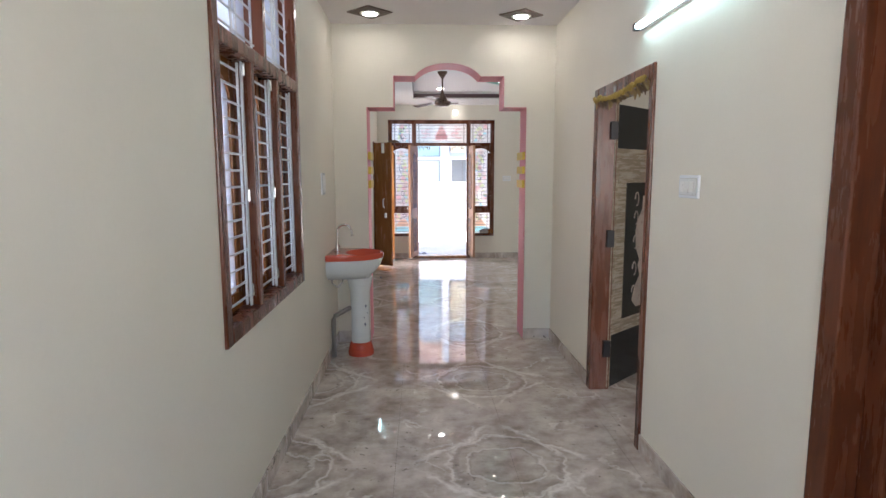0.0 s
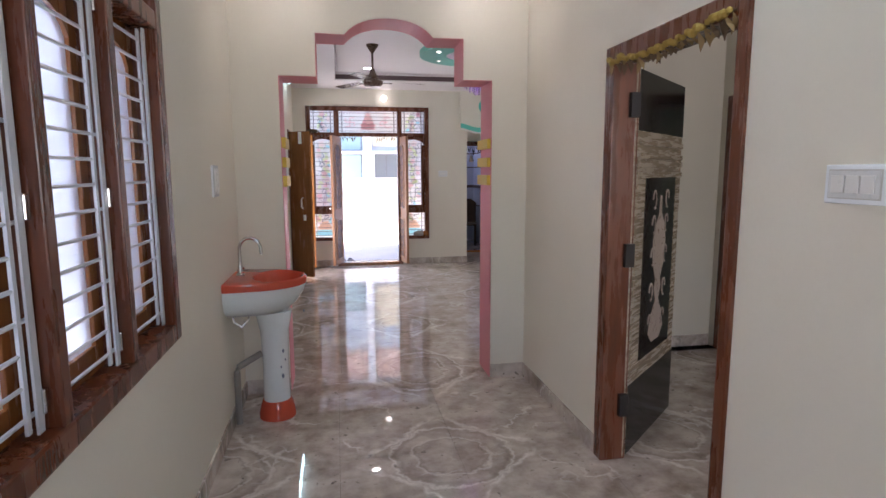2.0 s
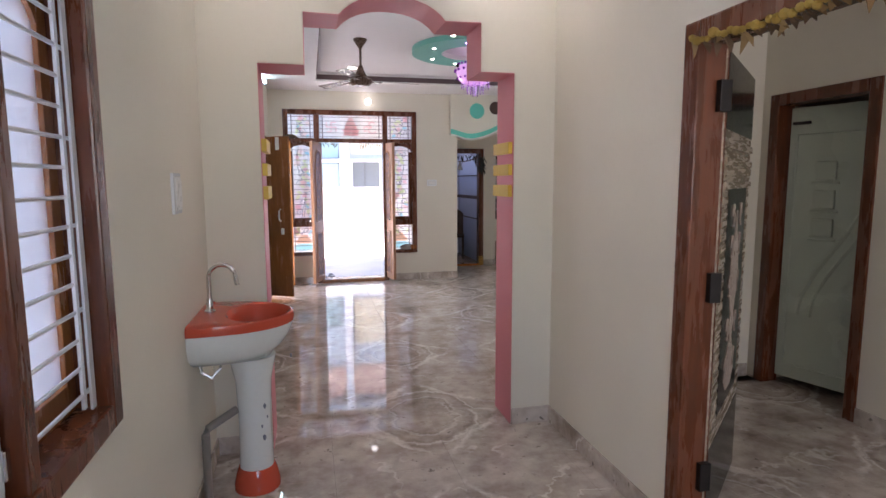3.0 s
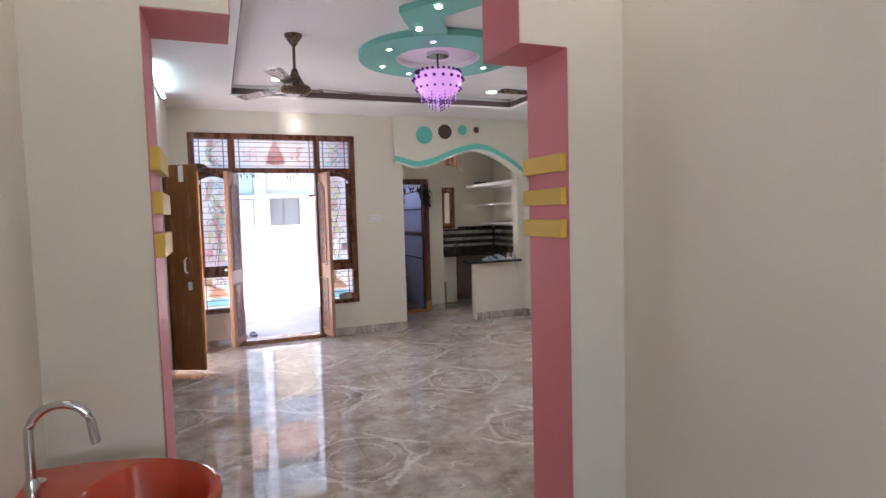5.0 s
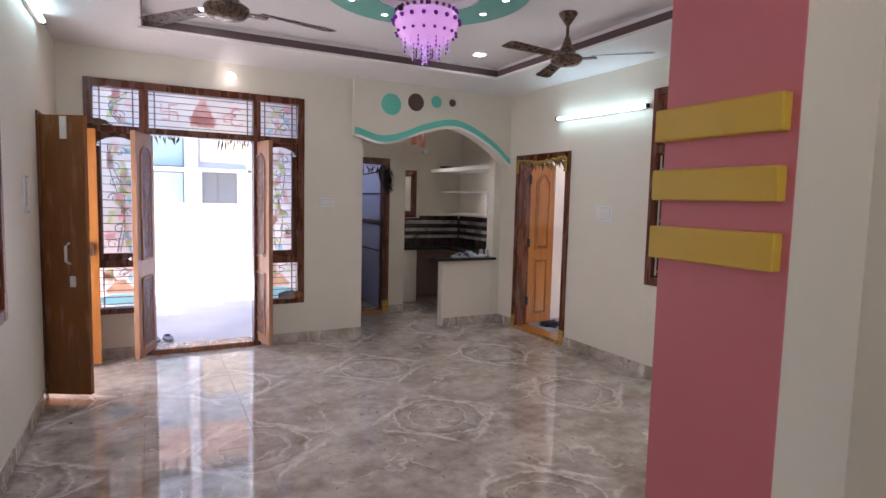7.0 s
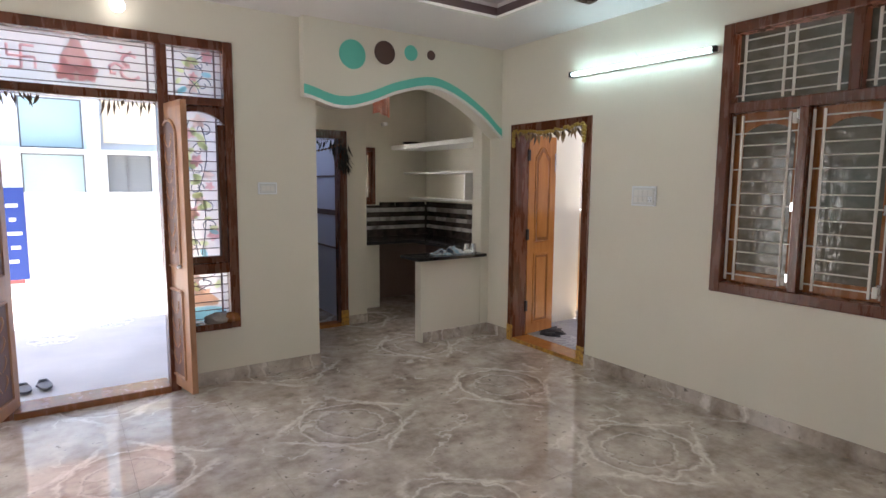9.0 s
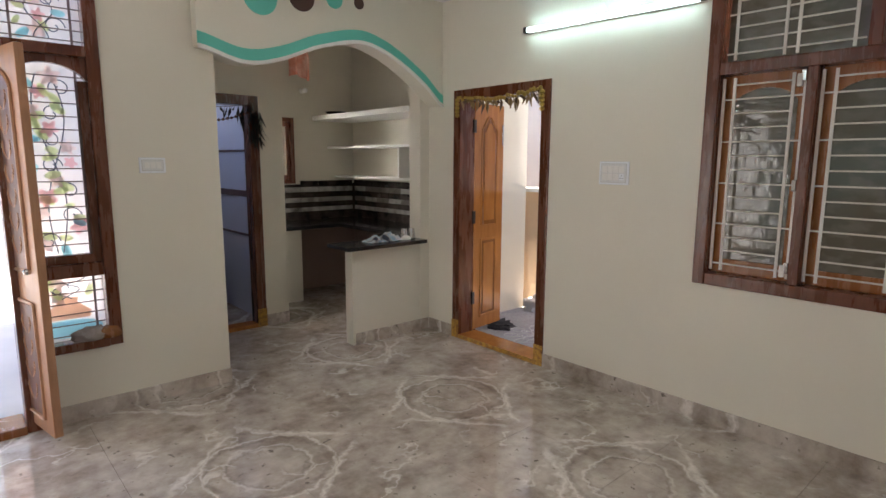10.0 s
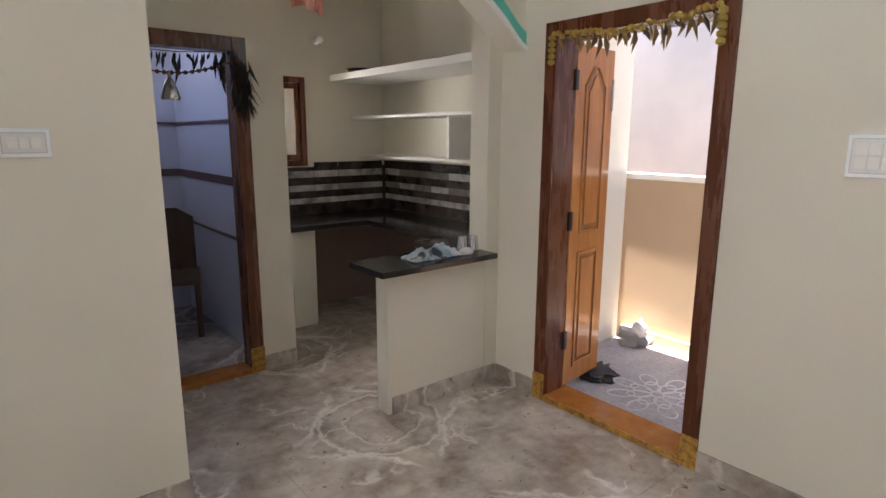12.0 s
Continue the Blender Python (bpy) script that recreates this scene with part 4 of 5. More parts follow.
part("bulb", lathe(bmesh.new(), ((0.0, 0.03), (0.018, 0.035), (0.04, 0.06), (0.046, 0.085), (0.036, 0.112), (0.0, 0.125)), 16), BULB_GLOW, b, "lit bulb", True).matrix_basis = pose(0, 0, 0, 90)


# ---- ceiling fans ----
def ceiling_fan(x, y, spin, drop):
    f = thing("ceiling_fan", pose(x, y, ZT), "brown enamel three-blade ceiling fan", "fan", "hall ceiling fans")
    part("canopy", lathe(bmesh.new(), ((0.068, 0.0), (0.07, -0.012), (0.03, -0.07), (0.016, -0.09), (0.0, -0.09)), 20), FANBROWN, f, "", True)
    part("rod", tube(bmesh.new(), [(0, 0, -0.08), (0, 0, -0.2 - drop)], 0.012, 10), FANBROWN, f, "", True)
    part("bell", lathe(bmesh.new(), ((0.0, -0.17), (0.02, -0.17), (0.035, -0.22), (0.075, -0.29), (0.08, -0.30), (0.0, -0.30)), 20, (0, 0, -drop)), FANBROWN, f, "", True)
    part("motor", lathe(bmesh.new(), ((0.0, -0.295), (0.10, -0.30), (0.118, -0.315), (0.118, -0.34), (0.09, -0.365), (0.045, -0.375), (0.0, -0.378)), 28, (0, 0, -drop)), FANBROWN, f, "", True)
    for k in range(3):
        a = spin + 120 * k
        arm = part("blade_arm", box(0.09, 0.22, -0.03, 0.03, -0.332, -0.325, 0.002), FANBROWN, f)
        arm.matrix_basis = pose(0, 0, -drop, 0, 0, a)
        bm = bmesh.new()
        n = 10
        top = []
        for i in range(n + 1):
            s = i / n
            x0 = 0.18 + 0.44 * s
            hw = 0.045 + 0.022 * s if i < n else 0.05
            lift = 0.012 * (1 - s)
            top.append((bm.verts.new((x0, -hw, -0.322 + lift - 0.008)), bm.verts.new((x0, hw, -0.322 + lift + 0.008))))
        faces = [bm.faces.new((p[0], q[0], q[1], p[1])) for p, q in zip(top, top[1:])]
        bmesh.ops.solidify(bm, geom=faces, thickness=0.004)
        part("blade", bm, FANBROWN, arm, "", True)


ceiling_fan(0.39, 7.58, 8, 0.09)
ceiling_fan(2.78, 7.68, 70, 0.01)

# ---- ceiling ornament and chandelier ----
CX, CY = 1.65, 7.74
orn = thing("ceiling_ornament", pose(CX, CY, ZT), "teal painted gypsum ring ornament with small lights", "ceiling ornament")


def annulus(bm, cx, cy, r0, r1, z0, z1, n0=48, n1=48, a0=0.0):
    n = 48
    loops = []
    for r, sides, z in ((r0, n0, z0), (r1, n1, z0), (r1, n1, z1), (r0, n0, z1)):
        loop = []
        for i in range(n):
            a = 2 * math.pi * i / n + a0
            k = 1.0
            if sides < 12:
                step = 2 * math.pi / sides
                k = math.cos(step / 2) / math.cos((a - a0) % step - step / 2)
            loop.append(bm.verts.new((cx + r * k * math.cos(a), cy + r * k * math.sin(a), z)))
        loops.append(loop)
    for la, lb in zip(loops, loops[1:] + loops[:1]):
        for i in range(n):
            j = (i + 1) % n
            bm.faces.new((la[i], la[j], lb[j], lb[i]))
    return bm


part("ring", annulus(bmesh.new(), 0, 0, 0.37, 0.69, -0.055, -0.002), TEALCEIL, orn)
part("hexagon_ring", annulus(bmesh.new(), 0, -0.98, 0.36, 0.66, -0.05, -0.003, 6, 6, 0.0), TEALCEIL, orn)
part("inner_lip", annulus(bmesh.new(), 0, 0, 0.355, 0.37, -0.05, -0.004), WHITEPAINT, orn)
for a, r, cy in [(x, 0.53, 0.0) for x in (15, 60, 100, 140, 200, 245, 300, 340)] + [(30, 0.50, -0.98), (150, 0.50, -0.98), (205, 0.50, -0.98), (335, 0.50, -0.98)]:
    lit = VIOLET_GLOW if (a, cy) == (245, 0.0) else SPOT_GLOW
    downlight(CX + r * math.cos(radians(a)), CY + cy + r * math.sin(radians(a)), ZT - 0.055, 0.021, lens=lit)

ch = thing("chandelier", pose(CX, CY, ZT), "violet-lit crystal bead chandelier under the teal ring", "chandelier")
CRYSTAL = Nodes("violet_lit_crystal").done((0.80, 0.56, 0.74), 0.2, Emission_Color=(0.74, 0.29, 0.90), Emission_Strength=0.075)
BEAD = plain("violet_bead", (0.22, 0.03, 0.36), 0.15, 0.2)
PALE = Nodes("pale_crystal").done((0.6, 0.4, 0.75), 0.1, Emission_Color=(0.6, 0.3, 1.0), Emission_Strength=0.09)
part("rod", tube(bmesh.new(), [(0, 0, 0), (0, 0, -0.2)], 0.008, 8), BLACKIRON, ch)
part("top_plate", lathe(bmesh.new(), ((0.0, -0.002), (0.1, -0.002), (0.1, -0.03), (0.0, -0.03)), 20), STEEL, ch)
shade = part("shade", lathe(bmesh.new(), ((0.16, -0.17), (0.205, -0.19), (0.21, -0.25), (0.19, -0.31), (0.15, -0.36), (0.09, -0.385)), 32), CRYSTAL, ch, "violet glowing drum", True)
for tier, (r, z, n, s) in enumerate(((0.20, -0.17, 26, 0.014), (0.222, -0.235, 18, 0.016), (0.20, -0.315, 18, 0.012))):
    for i in range(n):
        a = 2 * math.pi * i / n
        part("bead", lathe(bmesh.new(), ((0.0, s), (s * 0.8, s * 0.5), (s, 0), (s * 0.8, -s * 0.5), (0.0, -s)), 6, (r * math.cos(a), r * math.sin(a), z)), BEAD, shade)
for ring, n, drop in ((0.15, 16, 0.10), (0.09, 10, 0.14), (0.03, 5, 0.18)):
    for i in range(n):
        a = 2 * math.pi * (i + 0.5 * (n % 4)) / n
        bm = bmesh.new()
        x, y = ring * math.cos(a), ring * math.sin(a)
        for k in range(int(drop / 0.028)):
            z = -0.345 - k * 0.028
            lathe(bm, ((0.0, 0.0), (0.007, -0.012), (0.0, -0.026)), 5, (x, y, z))
        part("crystal_drop", bm, PALE if i % 2 else BEAD, shade)
for a in (20, 200):
    part("cord_lamp", lathe(bmesh.new(), ((0.0, 0.02), (0.018, 0.01), (0.02, -0.012), (0.0, -0.022)), 10, (0.235 * math.cos(radians(a)), 0.235 * math.sin(radians(a)), -0.2)), BLACKIRON, ch)

# ---- arch bands ----
for y0, x0, x1 in ((YA + 0.004, JL + 0.002, JL + 0.032), (YA + 0.012, JR - 0.032, JR - 0.002)):
    for z0, z1 in ((1.44, 1.512), (1.57, 1.637), (1.70, 1.77)):
        tagged(part("arch_band", box(x0, x1, y0, YB + 0.012, z0, z1, 0.004), YELLOW), "mustard yellow plaster band across the pink arch jamb", "wall trim", "yellow bands on the arch jambs")

# ---- kitchen front ----
def wave(x):
    pts = ((1.99, 2.24), (2.28, 2.172), (2.52, 2.215), (2.82, 2.335), (3.17, 2.416), (3.40, 2.376), (3.62, 2.278), (3.82, 2.155), (4.016, 2.005))
    for (xa, za), (xb, zb) in zip(pts, pts[1:]):
        if xa <= x <= xb:
            i = pts.index((xa, za))
            p0, p3 = pts[max(i - 1, 0)], pts[min(i + 2, len(pts) - 1)]
            t = (x - xa) / (xb - xa)
            return 0.5 * (2 * za + (zb - p0[1]) * t + (2 * p0[1] - 5 * za + 4 * zb - p3[1]) * t * t + (3 * za - p0[1] - 3 * zb + p3[1]) * t ** 3)
    return pts[-1][1]


BX = [1.99 + (HX - 0.002 - 1.99) * i / 48 for i in range(49)]
beam = thing("kitchen_arch", pose(0, 0, 0), "cream wavy arched beam with teal edge and painted discs", "arch", "", "structure")
part("beam", prism(bmesh.new(), [(x, wave(x)) for x in BX] + [(HX - 0.002, ZC), (1.99, ZC)], 10.215, 10.40), WALL, beam)
part("teal_edge", prism(bmesh.new(), [(x, wave(x) + 0.014) for x in BX] + [(x, wave(x) + 0.088) for x in reversed(BX)], 10.205, 10.216), TEAL, beam, "teal painted wavy band")
part("white_edge", prism(bmesh.new(), [(x, wave(x) - 0.012) for x in BX] + [(x, wave(x) + 0.013) for x in reversed(BX)], 10.195, 10.2145), WHITEPAINT, beam, "white wavy lip")
for x, z, r, mat in ((2.41, 2.605, 0.118, TEAL), (2.71, 2.657, 0.098, BROWNPAINT), (2.97, 2.688, 0.066, TEAL), (3.18, 2.695, 0.042, BROWNPAINT)):
    part("painted_disc", prism(bmesh.new(), [(x + r * math.cos(i * math.pi / 16), z + r * math.sin(i * math.pi / 16)) for i in range(32)], 10.209, 10.2155), mat, beam)

structure("half_wall", box(3.19, 3.93, 10.395, 10.50, 0, 0.818), WALL, "cream painted half wall at the kitchen opening", "wall")
slab = structure("half_wall_slab", box(3.09, 3.905, 10.28, 10.62, 0.82, 0.852, 0.004), GRANITE, "black granite slab on the half wall", "counter")

counter = thing("kitchen_counter", pose(0, 0, 0), "L-shaped black granite kitchen worktop on masonry", "counter", "", "structure")
part("worktop", box(3.135, KX - 0.002, 11.98, KY - 0.002, 0.80, 0.84, 0.004), GRANITE, counter)
part("worktop", box(4.05, KX - 0.002, 10.56, 11.978, 0.80, 0.84, 0.004), GRANITE, counter)
part("worktop", box(3.78, KX - 0.002, 10.625, 10.95, 0.80, 0.838, 0.004), GRANITE, counter)
part("support_wall", walled("y", 12.08, 12.2, 3.135, 3.62, 0, 0.795, [(3.2, 3.42, 0, 0.36)]), WALL, counter)
part("support_wall", box(4.12, KX - 0.002, 11.0, 11.1, 0, 0.795), WALL, counter)
# Brown for the back of the void; the worktop's shade is in this colour.
UNDER_COUNTER_SHADE = painted("under_counter_shade_brown", (0.30, 0.21, 0.17), 0.5, 0.08)
part("under_counter_panel", box(3.135, KX - 0.002, KY - 0.02, KY - 0.002, 0.0, 0.795), UNDER_COUNTER_SHADE, counter)
part("under_counter_panel", box(KX - 0.02, KX - 0.002, 11.1, KY - 0.02, 0.0, 0.795), UNDER_COUNTER_SHADE, counter)

for i, (x0, z0, th, y0) in enumerate(((4.08, 2.0, 0.055, 10.545), (4.27, 1.68, 0.025, 10.545), (4.36, 1.335, 0.025, 10.545))):
    sh = thing("wall_shelf", pose(0, 0, 0), "white painted masonry shelf on the kitchen wall", "shelf", "kitchen wall shelves", "structure")
    part("slab", box(x0, KX - 0.002, y0, KY - 0.002, z0, z0 + th, 0.004), WHITEPAINT, sh)
    if i == 1:
        part("divider", box(x0 + 0.06, KX - 0.002, 11.25, 11.275, 1.362, 1.678), WHITEPAINT, sh)

# switch plates
SWITCHWHITE, SWITCHGREY, GREYSEAM = plain("white_switch_plastic", (0.84, 0.87, 0.90), 0.2), plain("pale_grey_switch_plastic", (0.70, 0.71, 0.70), 0.3), plain("grey_seam", (0.56, 0.55, 0.52), 0.5)


def switch_plate(m, w, h, label, buttons=3, rows=1):
    s = thing("switch_board", m, label, "switch", "wall switch boards")
    part("plate", box(-w / 2, w / 2, -0.012, 0, -h / 2, h / 2, 0.004), SWITCHWHITE, s)
    part("seam", box(-w / 2 + 0.013, w / 2 - 0.013, -0.0135, -0.012, -h / 2 + 0.013, h / 2 - 0.013), GREYSEAM, s)
    bezel = part("bezel", box(-w / 2 + 0.0165, w / 2 - 0.0165, -0.016, -0.0135, -h / 2 + 0.0165, h / 2 - 0.0165, 0.001), SWITCHGREY, s)
    step, tall = (w - 0.052) / buttons, (h - 0.052) / rows
    for i in range(buttons):
        for k in range(rows):
            a, c = -w / 2 + 0.026 + step * i, -h / 2 + 0.026 + tall * k
            if rows > 1 and k == 0 and i == buttons - 1:
                socket = part("socket", box(a + 0.003, a + step - 0.003, -0.018, -0.016, c + 0.003, c + tall - 0.003, 0.001), SWITCHWHITE, bezel)
                for u, v in ((0.5, 0.7), (0.3, 0.35), (0.7, 0.35)):
                    part("pin_hole", lathe(bmesh.new(), ((0.0, 0.0), (0.003, 0.0), (0.003, 0.001), (0.0, 0.001)), 8), BLACKIRON, socket).matrix_basis = pose(a + step * u, -0.018, c + tall * v, 90)
                continue
            part("rocker", box(a + 0.002, a + step - 0.002, -0.021, -0.016, c + 0.003, c + tall - 0.003, 0.002), PLASTIC, bezel)


switch_plate(pose(XR, 2.20, 1.50, 0, 0, -90), 0.185, 0.105, "white modular switch board on the corridor wall")
switch_plate(pose(XL, 4.21, 1.49, 0, 0, 90), 0.14, 0.17, "white switch board above the wash basin", 2)
switch_plate(pose(1.705, HY, 1.505), 0.15, 0.095, "cream switch board beside the painted glass")
switch_plate(pose(HX, 8.517, 1.468, 0, 0, -90), 0.215, 0.15, "white switch board beside the side door", 4, 2)
switch_plate(pose(XL, 8.74, 1.53, 0, 0, 90), 0.13, 0.24, "white switch board on the hall wall", 2)


# ---- door garlands ----
DRYLEAF = plain("dry_mango_leaf", (0.10, 0.06, 0.028), 0.7)
TANLEAF = plain("tan_dry_leaf", (0.26, 0.17, 0.07), 0.7)
MARI = plain("faded_marigold", (0.36, 0.235, 0.045), 0.75)


def leaf_strip(bm, x, z, length, tilt, rng, w=0.009):
    pts = [(x, z), (x - w + tilt * 0.3, z - length * 0.45), (x + tilt, z - length), (x + w + tilt * 0.3, z - length * 0.45)]
    y = -0.02 - rng.uniform(0, 0.02)
    a = [bm.verts.new((p, y + 0.01 * k, q)) for k, (p, q) in enumerate(pts)]
    b = [bm.verts.new((p, y + 0.003 + 0.01 * k, q)) for k, (p, q) in enumerate(pts)]
    bm.faces.new(a)
    bm.faces.new(b)
    for i in range(4):
        bm.faces.new((a[i], a[(i + 1) % 4], b[(i + 1) % 4], b[i]))


DRIEDFLOWER = plain("dried_brown_flower", (0.13, 0.055, 0.03), 0.8)
DARKLEAF = plain("dark_dry_leaf", (0.018, 0.016, 0.012), 0.8)


def garland(m, w, sag, label, flowers_on, seed, gap=None, tails=0.0, leaf_mat=DRYLEAF, full=1.0):
    g = thing("door_garland", m, label, "garland", "door garlands")
    r = random.Random(seed)
    z = lambda s: -sag * 4 * s * (1 - s)
    n = int(w / 0.022)
    part("string", tube(bmesh.new(), [(w * i / 12, -0.02, z(i / 12)) for i in range(13)], 0.003, 5), DRYLEAF, g)
    for i in range(n):
        s = (i + 0.5) / n
        if gap and gap[0] < s < gap[1]:
            continue
        bm = bmesh.new()
        leaf_strip(bm, w * s + r.uniform(-0.01, 0.01), z(s) - 0.005, r.uniform(0.025, 0.12) * full, r.uniform(-0.035, 0.035), r, r.uniform(0.005, 0.011) * full)
        part("dry_leaf", bm, TANLEAF if flowers_on and r.random() < 0.55 else leaf_mat, g)
    if flowers_on:
        for i in range(int(w / 0.028)):
            s = (i + 0.5) / int(w / 0.028)
            k = r.uniform(0.011, 0.02)
            part("marigold", lathe(bmesh.new(), ((0.0, k), (k * 0.8, k * 0.6), (k, 0), (k * 0.7, -k * 0.7), (0.0, -k)), 7, (w * s, -0.035, z(s) + r.uniform(-0.012, 0.012))), MARI, g)
        if tails:
            for x in (0.0, w):
                for i in range(int(tails / 0.03)):
                    part("marigold", lathe(bmesh.new(), ((0.0, 0.02), (0.02, 0.008), (0.02, -0.008), (0.0, -0.02)), 7, (x, -0.03, -0.02 - 0.03 * i)), MARI, g)
    return g


garland(pose(XR, D1[1] - 0.06, 2.075, 0, 0, -90), D1[1] - D1[0] - 0.12, 0.035, "dried marigold and leaf garland over the corridor door", True, 3, full=0.62)
garland(pose(HX, D3[1] - 0.06, 2.055, 0, 0, -90), D3[1] - D3[0] - 0.12, 0.03, "dried marigold and mango leaf garland over the side door", True, 4, None, 0.16)
garland(pose(0.02, HY - 0.0, 2.115), 0.92, 0.01, "withered mango leaf garland over the entrance", False, 6, (0.30, 0.62))
sg = garland(pose(2.05, 11.44, 2.03), 0.80, 0.045, "dark dried leaf garland with a bell over the store door", False, 8, None, 0.0, DARKLEAF, 1.5)
part("bell", lathe(bmesh.new(), ((0.0, 0.05), (0.008, 0.045), (0.010, 0.01), (0.024, -0.006), (0.034, -0.035), (0.052, -0.095), (0.048, -0.108), (0.0, -0.104)), 16, (0.40, -0.05, -0.20)), STEEL, sg, "small metal bell", True)
part("flower_string", tube(bmesh.new(), [(0.8 * i / 14, -0.03, -0.06 - 0.10 * math.sin(math.pi * i / 14)) for i in range(15)], 0.004, 5), DARKLEAF, sg)
for i in range(22):
    part("dried_flower", lathe(bmesh.new(), ((0.0, 0.014), (0.013, 0.004), (0.012, -0.008), (0.0, -0.014)), 7, (0.8 * (i + 0.5) / 22, -0.032, -0.06 - 0.10 * math.sin(math.pi * (i + 0.5) / 22))), DRIEDFLOWER, sg)
for i in range(8):
    bm = bmesh.new()
    leaf_strip(bm, 0.70 + 0.006 * (i % 3), -0.05 - 0.018 * i, 0.09, -0.03 + 0.006 * i, random.Random(i), 0.012)
    part("dry_leaf", bm, DARKLEAF, sg)
bn = thing("dried_bunch", pose(2.86, 11.42, 1.98), "dark dried leaf bunch hung on the door frame", "garland")
r8 = random.Random(9)
for i in range(70):
    bm = bmesh.new()
    leaf_strip(bm, r8.uniform(-0.06, 0.05), r8.uniform(-0.25, 0.0), r8.uniform(0.06, 0.15), r8.uniform(-0.07, 0.08), r8, r8.uniform(0.006, 0.014))
    part("dry_leaf", bm, DARKLEAF, bn)
sp = thing("dried_sprig", pose(-0.40, HY - 0.02, 2.16), "dark dried leaf sprig on the entrance frame", "garland")
for i in range(9):
    bm = bmesh.new()
    a = math.pi * (0.1 + 0.8 * i / 8)
    tube(bm, [(0, -0.02, 0), (0.06 * math.cos(a), -0.04, 0.05 * math.sin(a)), (0.13 * math.cos(a), -0.05, 0.07 * math.sin(a) - 0.02)], [0.008, 0.012, 0.003], 5)
    part("dry_leaf", bm, DRYLEAF, sp)

# ---- wash basin ----
basin = thing("wash_basin", pose(XL, 4.50, 0), "orange and white ceramic pedestal wash basin on the corridor wall", "wash basin")


def basin_ring(reach, half, z):
    """Plan outline of the basin: straight along the wall, rounded to a nose away from it."""
    ring = [(0.003 + reach * math.sin(math.pi * i / 30) ** 0.82, half * math.cos(math.pi * i / 30), z) for i in range(31)]
    return ring + [(0.003, -half + 2 * half * i / 9, z) for i in range(1, 9)]


def bowl_ring(rx, ry, z, like):
    """An oval round the bowl's centre, point for point with an outline."""
    out = []
    for x, y, _ in like:
        a = math.atan2(y / 0.27, (x - 0.27) / 0.24)
        out.append((0.285 + rx * math.cos(a), ry * math.sin(a), z))
    return out


def loft(rings, close_first=False, close_last=False):
    bm = bmesh.new()
    vs = [[bm.verts.new(p) for p in ring] for ring in rings]
    n = len(vs[0])
    for ra, rb in zip(vs, vs[1:]):
        for i in range(n):
            bm.faces.new((ra[i], ra[(i + 1) % n], rb[(i + 1) % n], rb[i]))
    if close_first:
        bm.faces.new(vs[0])
    if close_last:
        bm.faces.new(vs[-1])
    return bm


part("outer_bowl", loft([basin_ring(*q) for q in ((0.335, 0.14, 0.685), (0.36, 0.21, 0.72), (0.395, 0.252, 0.75), (0.432, 0.27, 0.805), (0.452, 0.276, 0.858))], True), PORCELAIN, basin, "white glazed outside", True)
top = basin_ring(0.442, 0.268, 0.905)
part("inner_bowl", loft([basin_ring(0.452, 0.276, 0.859), basin_ring(0.457, 0.280, 0.885), basin_ring(0.453, 0.277, 0.900), top] + [bowl_ring(*q, top) for q in ((0.150, 0.205, 0.902), (0.140, 0.195, 0.888), (0.128, 0.178, 0.83), (0.10, 0.14, 0.775), (0.055, 0.075, 0.748), (0.02, 0.027, 0.742))], False, True), ORANGE, basin, "orange glazed bowl and rim", True)
part("drain", lathe(bmesh.new(), ((0.0, 0.0), (0.024, 0.0), (0.024, 0.004), (0.0, 0.004)), 16, (0.285, 0, 0.743)), STEEL, basin)
pedestal = part("pedestal", lathe(bmesh.new(), ((0.083, 0.10), (0.082, 0.15), (0.078, 0.34), (0.086, 0.56), (0.112, 0.686)), 24, (0.25, 0, 0)), PORCELAIN, basin, "white ceramic pedestal", True)
part("pedestal_foot", lathe(bmesh.new(), ((0.0, 0.0), (0.112, 0.0), (0.112, 0.03), (0.098, 0.09), (0.087, 0.115), (0.0, 0.116)), 24, (0.25, 0, 0)), ORANGE, basin, "orange pedestal foot", True)
for k, (z, a, s) in enumerate(((0.44, -50, 0.016), (0.34, -62, 0.010), (0.38, -40, 0.008), (0.28, -55, 0.018), (0.69, -20, 0.012))):
    rr = 0.083 if z < 0.6 else 0.20
    bm = bmesh.new()
    lathe(bm, ((0.0, s), (s * 0.4, s * 0.5), (s * 0.5, 0.0), (s * 0.3, -s * 0.6), (0.0, -s)), 6, (0.25 + rr * math.cos(radians(a)), rr * math.sin(radians(a)), z))
    part("printed_flower", bm, S_LINE, pedestal)
tap = thing("swan_neck_tap", pose(XL + 0.06, 4.53, 0.905), "chrome swan-neck tap on the orange ledge", "tap")
part("base", lathe(bmesh.new(), ((0.0, 0.0), (0.026, 0.0), (0.026, 0.008), (0.016, 0.016), (0.015, 0.06), (0.011, 0.07), (0.0, 0.07)), 16), STEEL, tap, "", True)
part("spout", tube(bmesh.new(), [(0, 0, 0.06), (0.0, 0, 0.15)] + [(0.062 - 0.062 * math.cos(math.pi * i / 12), 0, 0.17 + 0.062 * math.sin(math.pi * i / 12)) for i in range(12)] + [(0.126, 0, 0.155), (0.13, 0, 0.13)], 0.0105, 10), STEEL, tap, "", True)
part("knob", lathe(bmesh.new(), ((0.0, 0.0), (0.018, 0.004), (0.02, 0.018), (0.0, 0.024)), 12, (0.0, 0.035, 0.03)), STEEL, tap, "", True)
pipe = thing("waste_pipe", pose(XL, 4.50, 0), "grey waste pipe and hose below the wash basin", "pipe")
